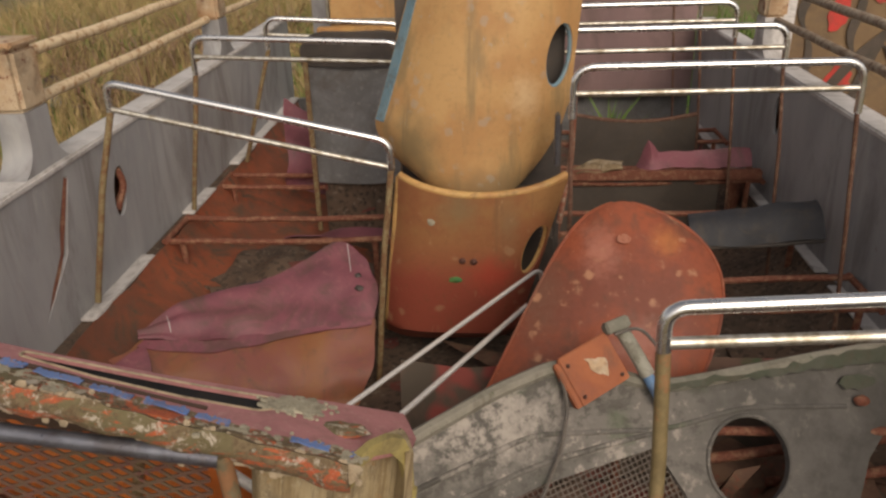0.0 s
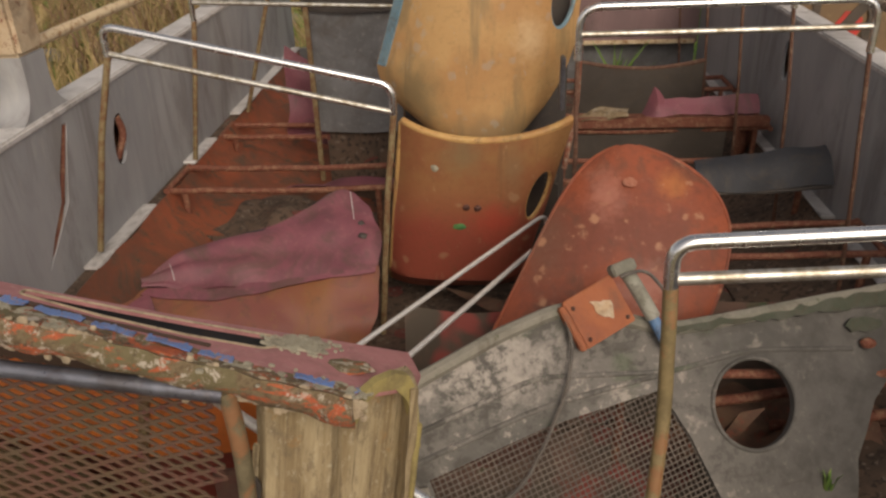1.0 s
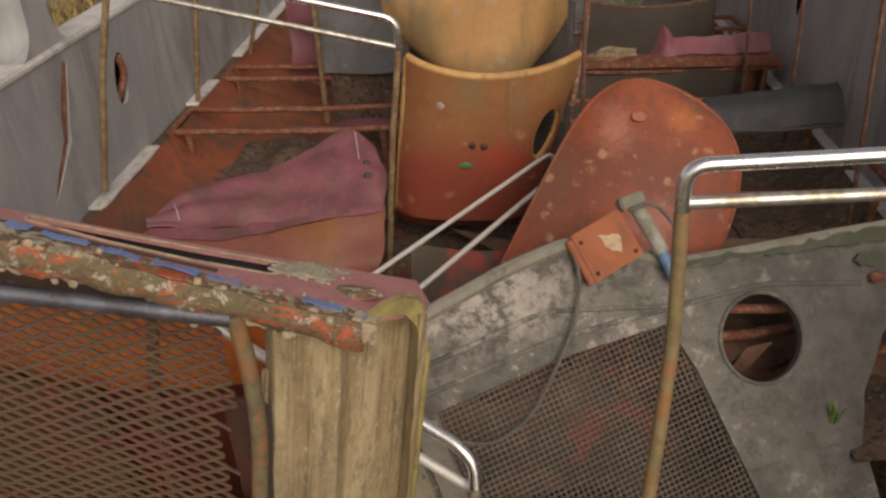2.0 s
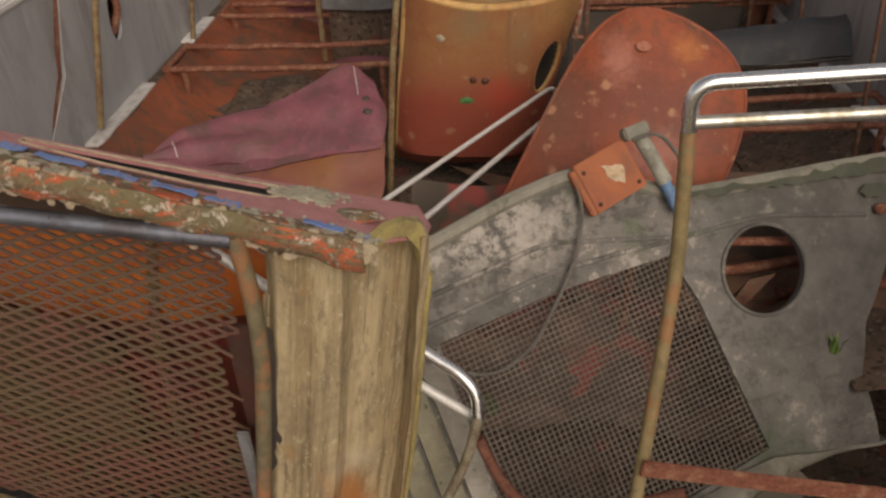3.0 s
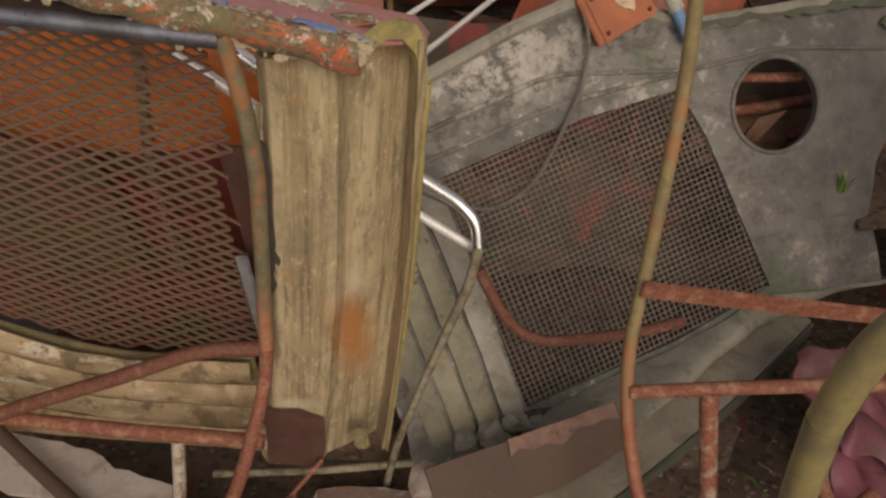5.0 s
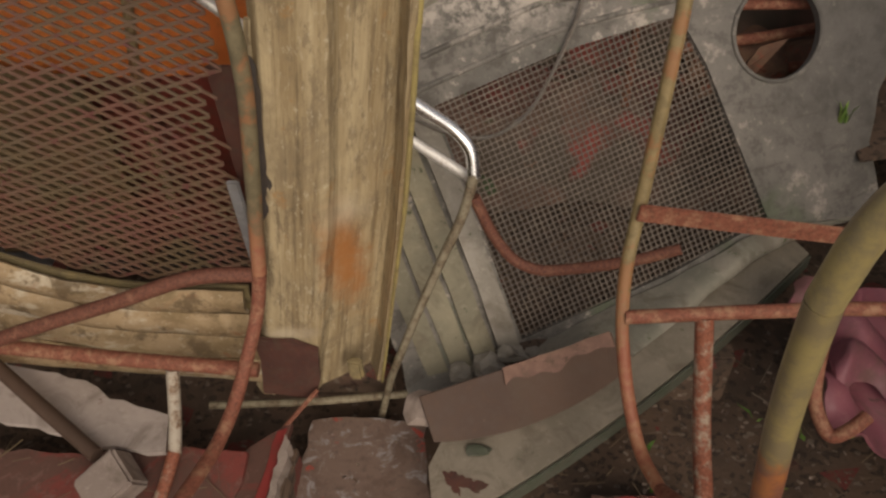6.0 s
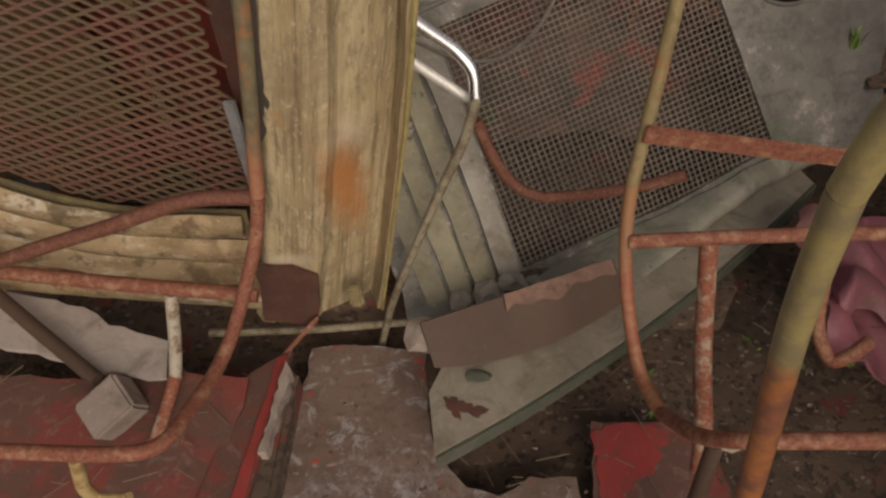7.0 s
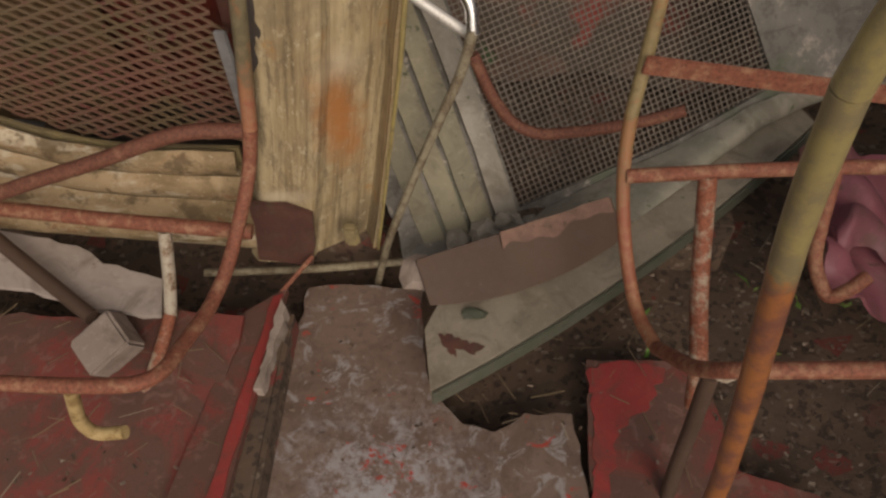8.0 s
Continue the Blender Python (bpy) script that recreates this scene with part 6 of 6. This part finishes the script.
part("red_stripe", plate(ragged([(-0.455, 0.80), (-0.437, 0.81), (-0.46, 0.35), (-0.485, 0.34)], 0.002, 0.03, 5), 0.004, pose(0, 0, 0.163, -4, 0, 0)), M_RED, rstrip, "bright red painted stripe")
part("core", plate(ragged([(-0.430, 0.78), (-0.416, 0.76), (-0.432, 0.58), (-0.447, 0.58)], 0.004, 0.015, 4), 0.05, pose(0, 0, 0.13)), M_ROCK, rstrip, "splintered pale core")
part("base", box(-0.50, -0.41, 0.34, 0.78, -0.05, 0.10, 0.01), M_DIRT, rstrip)
wsheet = part("white_sheet", plate(ragged([(-1.12, 0.93), (-1.03, 0.905), (-0.868, 0.874), (-0.80, 0.83), (-0.665, 0.794), (-0.648, 0.712), (-0.781, 0.718), (-0.90, 0.75), (-1.12, 0.80)], 0.006, 0.03, 8), 0.012, pose(0, 0, 0.165)), M_WHITEBOARD)
tagged(wsheet, "peeling white sheet lying on the rubble", "sheet")
diag = part("rusted_bar", tube([(-1.16, 0.95, 0.235), (-0.994, 0.837, 0.215), (-0.765, 0.685, 0.19)], 0.015, 0.1, 10, wobble=0.003), M_BROWN)
tagged(diag, "rusted brown bar lying on the floor", "bar")
rock = part("rubble_block", box(-0.048, 0.05, -0.04, 0.045, -0.03, 0.035, 0.006, pose(-0.733, 0.645, 0.155, 14, -22, 38)), M_ROCK, None, "", False)
tagged(rock, "pale broken block lying on the red floor", "rubble")
lowbar = part("floor_tube", tube([(-0.64, 0.90, 0.04), (-0.40, 0.91, 0.05), (-0.20, 0.93, 0.06)], 0.009, 0.1, 10), M_LEG_DULL)
tagged(lowbar, "rusty tube lying below the front unit", "tube")
wire = part("bent_wire", tube([(-0.475, 0.80, 0.06), (-0.44, 0.82, 0.10), (-0.38, 0.88, 0.14)], 0.005, 0.04, 8), M_RUST)
tagged(wire, "bent rusty rod under the front unit", "rod")


def litter(count, x0, x1, y0, y1, z, size, seed):
    """Uneven chips and splinters scattered over the floor."""
    rng = random.Random(seed)
    bm = bmesh.new()
    for _ in range(count):
        x, y = rng.uniform(x0, x1), rng.uniform(y0, y1)
        a, b, c = (rng.uniform(*size) * k for k in (1.0, 0.6, 0.16))
        made = bmesh.ops.create_cube(bm, size=1, matrix=pose(x, y, z + c * 0.3, rng.uniform(-25, 25), rng.uniform(-25, 25), rng.uniform(0, 360)) @ Matrix.Diagonal((a, b, c, 1)))
        for v in made["verts"]:
            v.co += Vector((rng.uniform(-1, 1), rng.uniform(-1, 1), rng.uniform(-1, 1))) * a * 0.15
    return bm


M_LITTER = leaf_mat("mixed_litter", (0.12, 0.075, 0.05), (0.07, 0.048, 0.036), (0.26, 0.20, 0.155))
for i, (cnt, x0, x1, y0, y1, z) in enumerate(((1500, 0.25, 1.15, 0.3, 1.1, 0.0), (260, -1.15, -0.52, 0.2, 0.72, 0.108), (90, -0.42, 0.18, 0.2, 0.85, 0.032), (110, 0.2, 0.6, -0.1, 0.7, 0.032), (300, -1.15, 1.1, 1.8, 4.4, 0.32))):
    tagged(part("floor_litter", litter(cnt, x0, x1, y0, y1, z, (0.003, 0.011), i), M_LITTER, None, "", False), "scattered chips, splinters and dirt on the floor", "debris", kind="stuff")

M_STRAW = leaf_mat("straw", (0.19, 0.14, 0.08), (0.13, 0.09, 0.055), (0.28, 0.24, 0.18))
for i, (cnt, x0, x1, y0, y1, z) in enumerate(((110, 0.25, 1.15, 0.3, 1.15, 0.02), (70, -1.15, -0.50, 0.3, 0.75, 0.125), (40, -0.1, 0.3, 0.45, 0.8, 0.04))):
    twigs = bmesh.new()
    rng = random.Random(20 + i)
    for _ in range(cnt):
        a, ln = rng.uniform(0, 6.283), rng.uniform(0.015, 0.07)
        c = Vector((rng.uniform(x0, x1), rng.uniform(y0, y1), z + rng.uniform(0, 0.02)))
        d = Vector((math.cos(a), math.sin(a), rng.uniform(-0.15, 0.25))) * ln / 2
        tube([tuple(c - d), tuple(c + d)], rng.uniform(0.0005, 0.0012), 0.01, 4, bm=twigs)
    tagged(part("straw_litter", twigs, M_STRAW, None, "", False), "dry stalks and straw strewn over the floor", "debris", kind="stuff")
green = bmesh.new()
rng = random.Random(5)
for _ in range(16):
    blades(green, (rng.uniform(0.3, 1.0), rng.uniform(0.3, 1.1), 0.0), 2, 0.03, 0.01, rng, 0.006, 1.4)
tagged(part("fallen_leaves", green, M_WEED, None, "", False), "few small green leaves on the dirt", "leaves", kind="stuff")

# ---- outside ----
rng = random.Random(11)
grass = bmesh.new()
for _ in range(9000):
    x, y = -1.45 - 9.0 * rng.random() ** 1.2, 2.0 + 22.0 * rng.random() ** 1.4
    blades(grass, (x, y, -0.55 + rng.uniform(-0.05, 0.05)), 7, rng.uniform(0.25, 0.6), 0.10, rng, 0.007, 1.1)
tagged(part("field_grass", grass, M_GRASS, None, "", False), "tall dry straw-coloured grass with green tufts", "grass", kind="stuff")
grass = bmesh.new()
for _ in range(1200):
    x, y = rng.uniform(1.5, 8), rng.uniform(4.5, 14.0)
    blades(grass, (x, y, -0.55), 7, rng.uniform(0.3, 0.8), 0.12, rng, 0.012, 0.9)
for _ in range(500):
    x, y = rng.uniform(-1.5, 1.4), rng.uniform(5.4, 9.0)
    blades(grass, (x, y, -0.55), 7, rng.uniform(0.5, 1.1), 0.12, rng, 0.012, 0.9)
tagged(part("green_undergrowth", grass, M_WEED, None, "", False), "fresh green weeds growing beyond the end panel", "plant", kind="stuff")
weed = bmesh.new()
low_seat = thing("moulded_seat", (0.72, 3.95, 0.31), "dark brown low seat back with a rounded lip", "seat")
part("shell", sheet(lambda s, t: (0.42 + 0.59 * s, 3.95 + 0.03 * (2 * s - 1) ** 2, 0.752 - 0.028 * math.sin(math.pi * s) - 0.44 * t), 20, 10, 0.014, (), 0.006, 6), M_GREYBROWN, low_seat)
part("lip", tube([(0.42 + 0.59 * k / 12, 3.945 + 0.03 * (k / 6 - 1) ** 2, 0.754 - 0.028 * math.sin(math.pi * k / 12)) for k in range(13)], 0.011, 0.03, 8), M_RUST_DARK, low_seat, "rounded brown lip")
blades(weed, (0.69, 4.62, 0.30), 40, 0.36, 0.07, rng, 0.012, 0.8)
tagged(part("floor_weed", weed, M_WEED), "bright green weed growing through the floor", "plant", kind="stuff")
M_DEADWEED = leaf_mat("dead_weed", (0.17, 0.085, 0.06), (0.24, 0.14, 0.08), (0.34, 0.24, 0.17))
weed = bmesh.new()
for _ in range(170):
    cx, cy = -1.6 - 7.5 * rng.random(), rng.uniform(2.6, 16.0)
    blades(weed, (cx, cy, -0.55), 26, rng.uniform(0.35, 0.8), 0.18, rng, 0.008, 1.5)
tagged(part("dead_weeds", weed, M_DEADWEED, None, "", False), "reddish brown clumps of dead weeds in the field", "weeds", kind="stuff")
weed = bmesh.new()
for _ in range(240):
    cx, cy = -1.6 - 7.5 * rng.random(), rng.uniform(2.6, 16.0)
    blades(weed, (cx, cy, -0.55), 16, rng.uniform(0.2, 0.5), 0.16, rng, 0.012, 1.5)
tagged(part("green_tufts", weed, M_WEED, None, "", False), "low green tufts between the dry grass", "weeds", kind="stuff")
for k in range(22):
    x, y = -2.0 - 4.5 * rng.random(), rng.uniform(3.0, 11.0)
    s = rng.uniform(0.08, 0.25)
    ob = part("field_scrap", lump((x, y, -0.38), (s, s * 0.8, s * 0.7), k, 2, 1, 0.6), (M_GREYSEAT, M_BROWN, M_PEACH, M_ROCK)[k % 4], None, "", False)
    tagged(ob, "weathered scrap lying half hidden in the grass", "scrap")

board = thing("painted_board", (2.6, 5.1, -0.55), "tan board with red and dark painted shapes beside the wreck", "board")
BM = basis((1.70, 5.0, -0.55), (0.98, -0.12, 0), (0.03, 0.1, 1))
part("backing", plate([(0, 0), (3.1, 0), (3.1, 2.6), (-0.03, 2.6)], 0.03, BM), M_TAN, board)
part("white_edge", plate([(0, 0), (0.16, 0), (0.10, 1.3), (0.16, 2.6), (-0.03, 2.6)], 0.006, BM @ Matrix.Translation((0, 0, 0.009))), M_CAP, board, "pale grey margin")
for k, (x, y, w, hgt, turn) in enumerate(((0.36, 1.62, 0.07, 0.15, -0.2), (0.58, 1.78, 0.10, 0.13, 0.3), (0.40, 1.22, 0.09, 0.12, -0.4), (0.72, 1.36, 0.07, 0.14, 0.1), (0.85, 1.85, 0.12, 0.2, -0.2), (0.30, 1.00, 0.12, 0.1, 0.1), (1.1, 1.5, 0.2, 0.2, 0.2))):
    part("red_shape", plate(ragged(ring(x, y, w * 0.8, hgt * 0.8, 18, turn), 0.04, 0.05, k), 0.004, BM @ Matrix.Translation((0, 0, 0.008))), M_MURALRED, board, "red painted shape")
for k, pts in enumerate((((0.30, 2.0), (0.20, 1.75), (0.13, 1.6), (0.22, 1.45), (0.20, 1.1), (0.28, 0.8)), ((0.30, 1.1), (0.48, 1.35), (0.70, 1.55), (0.95, 1.6)), ((0.50, 1.15), (0.62, 1.5), (0.75, 1.2), (0.90, 1.0)), ((0.45, 2.0), (0.50, 1.7), (0.42, 1.45), (0.56, 1.25), (0.44, 1.0)), ((0.66, 2.0), (0.78, 1.72), (0.70, 1.55), (0.88, 1.3)))):
    way = rounded_line([(x, y, 0) for x, y in pts], 0.1)
    strip = [(p.x - 0.022, p.y + 0.022) for p in way] + [(p.x + 0.022, p.y - 0.022) for p in reversed(way)]
    part("dark_line", plate(strip, 0.004, BM @ Matrix.Translation((0, 0, 0.0125 + 0.001 * k))), M_MURALDARK, board, "dark painted outline")
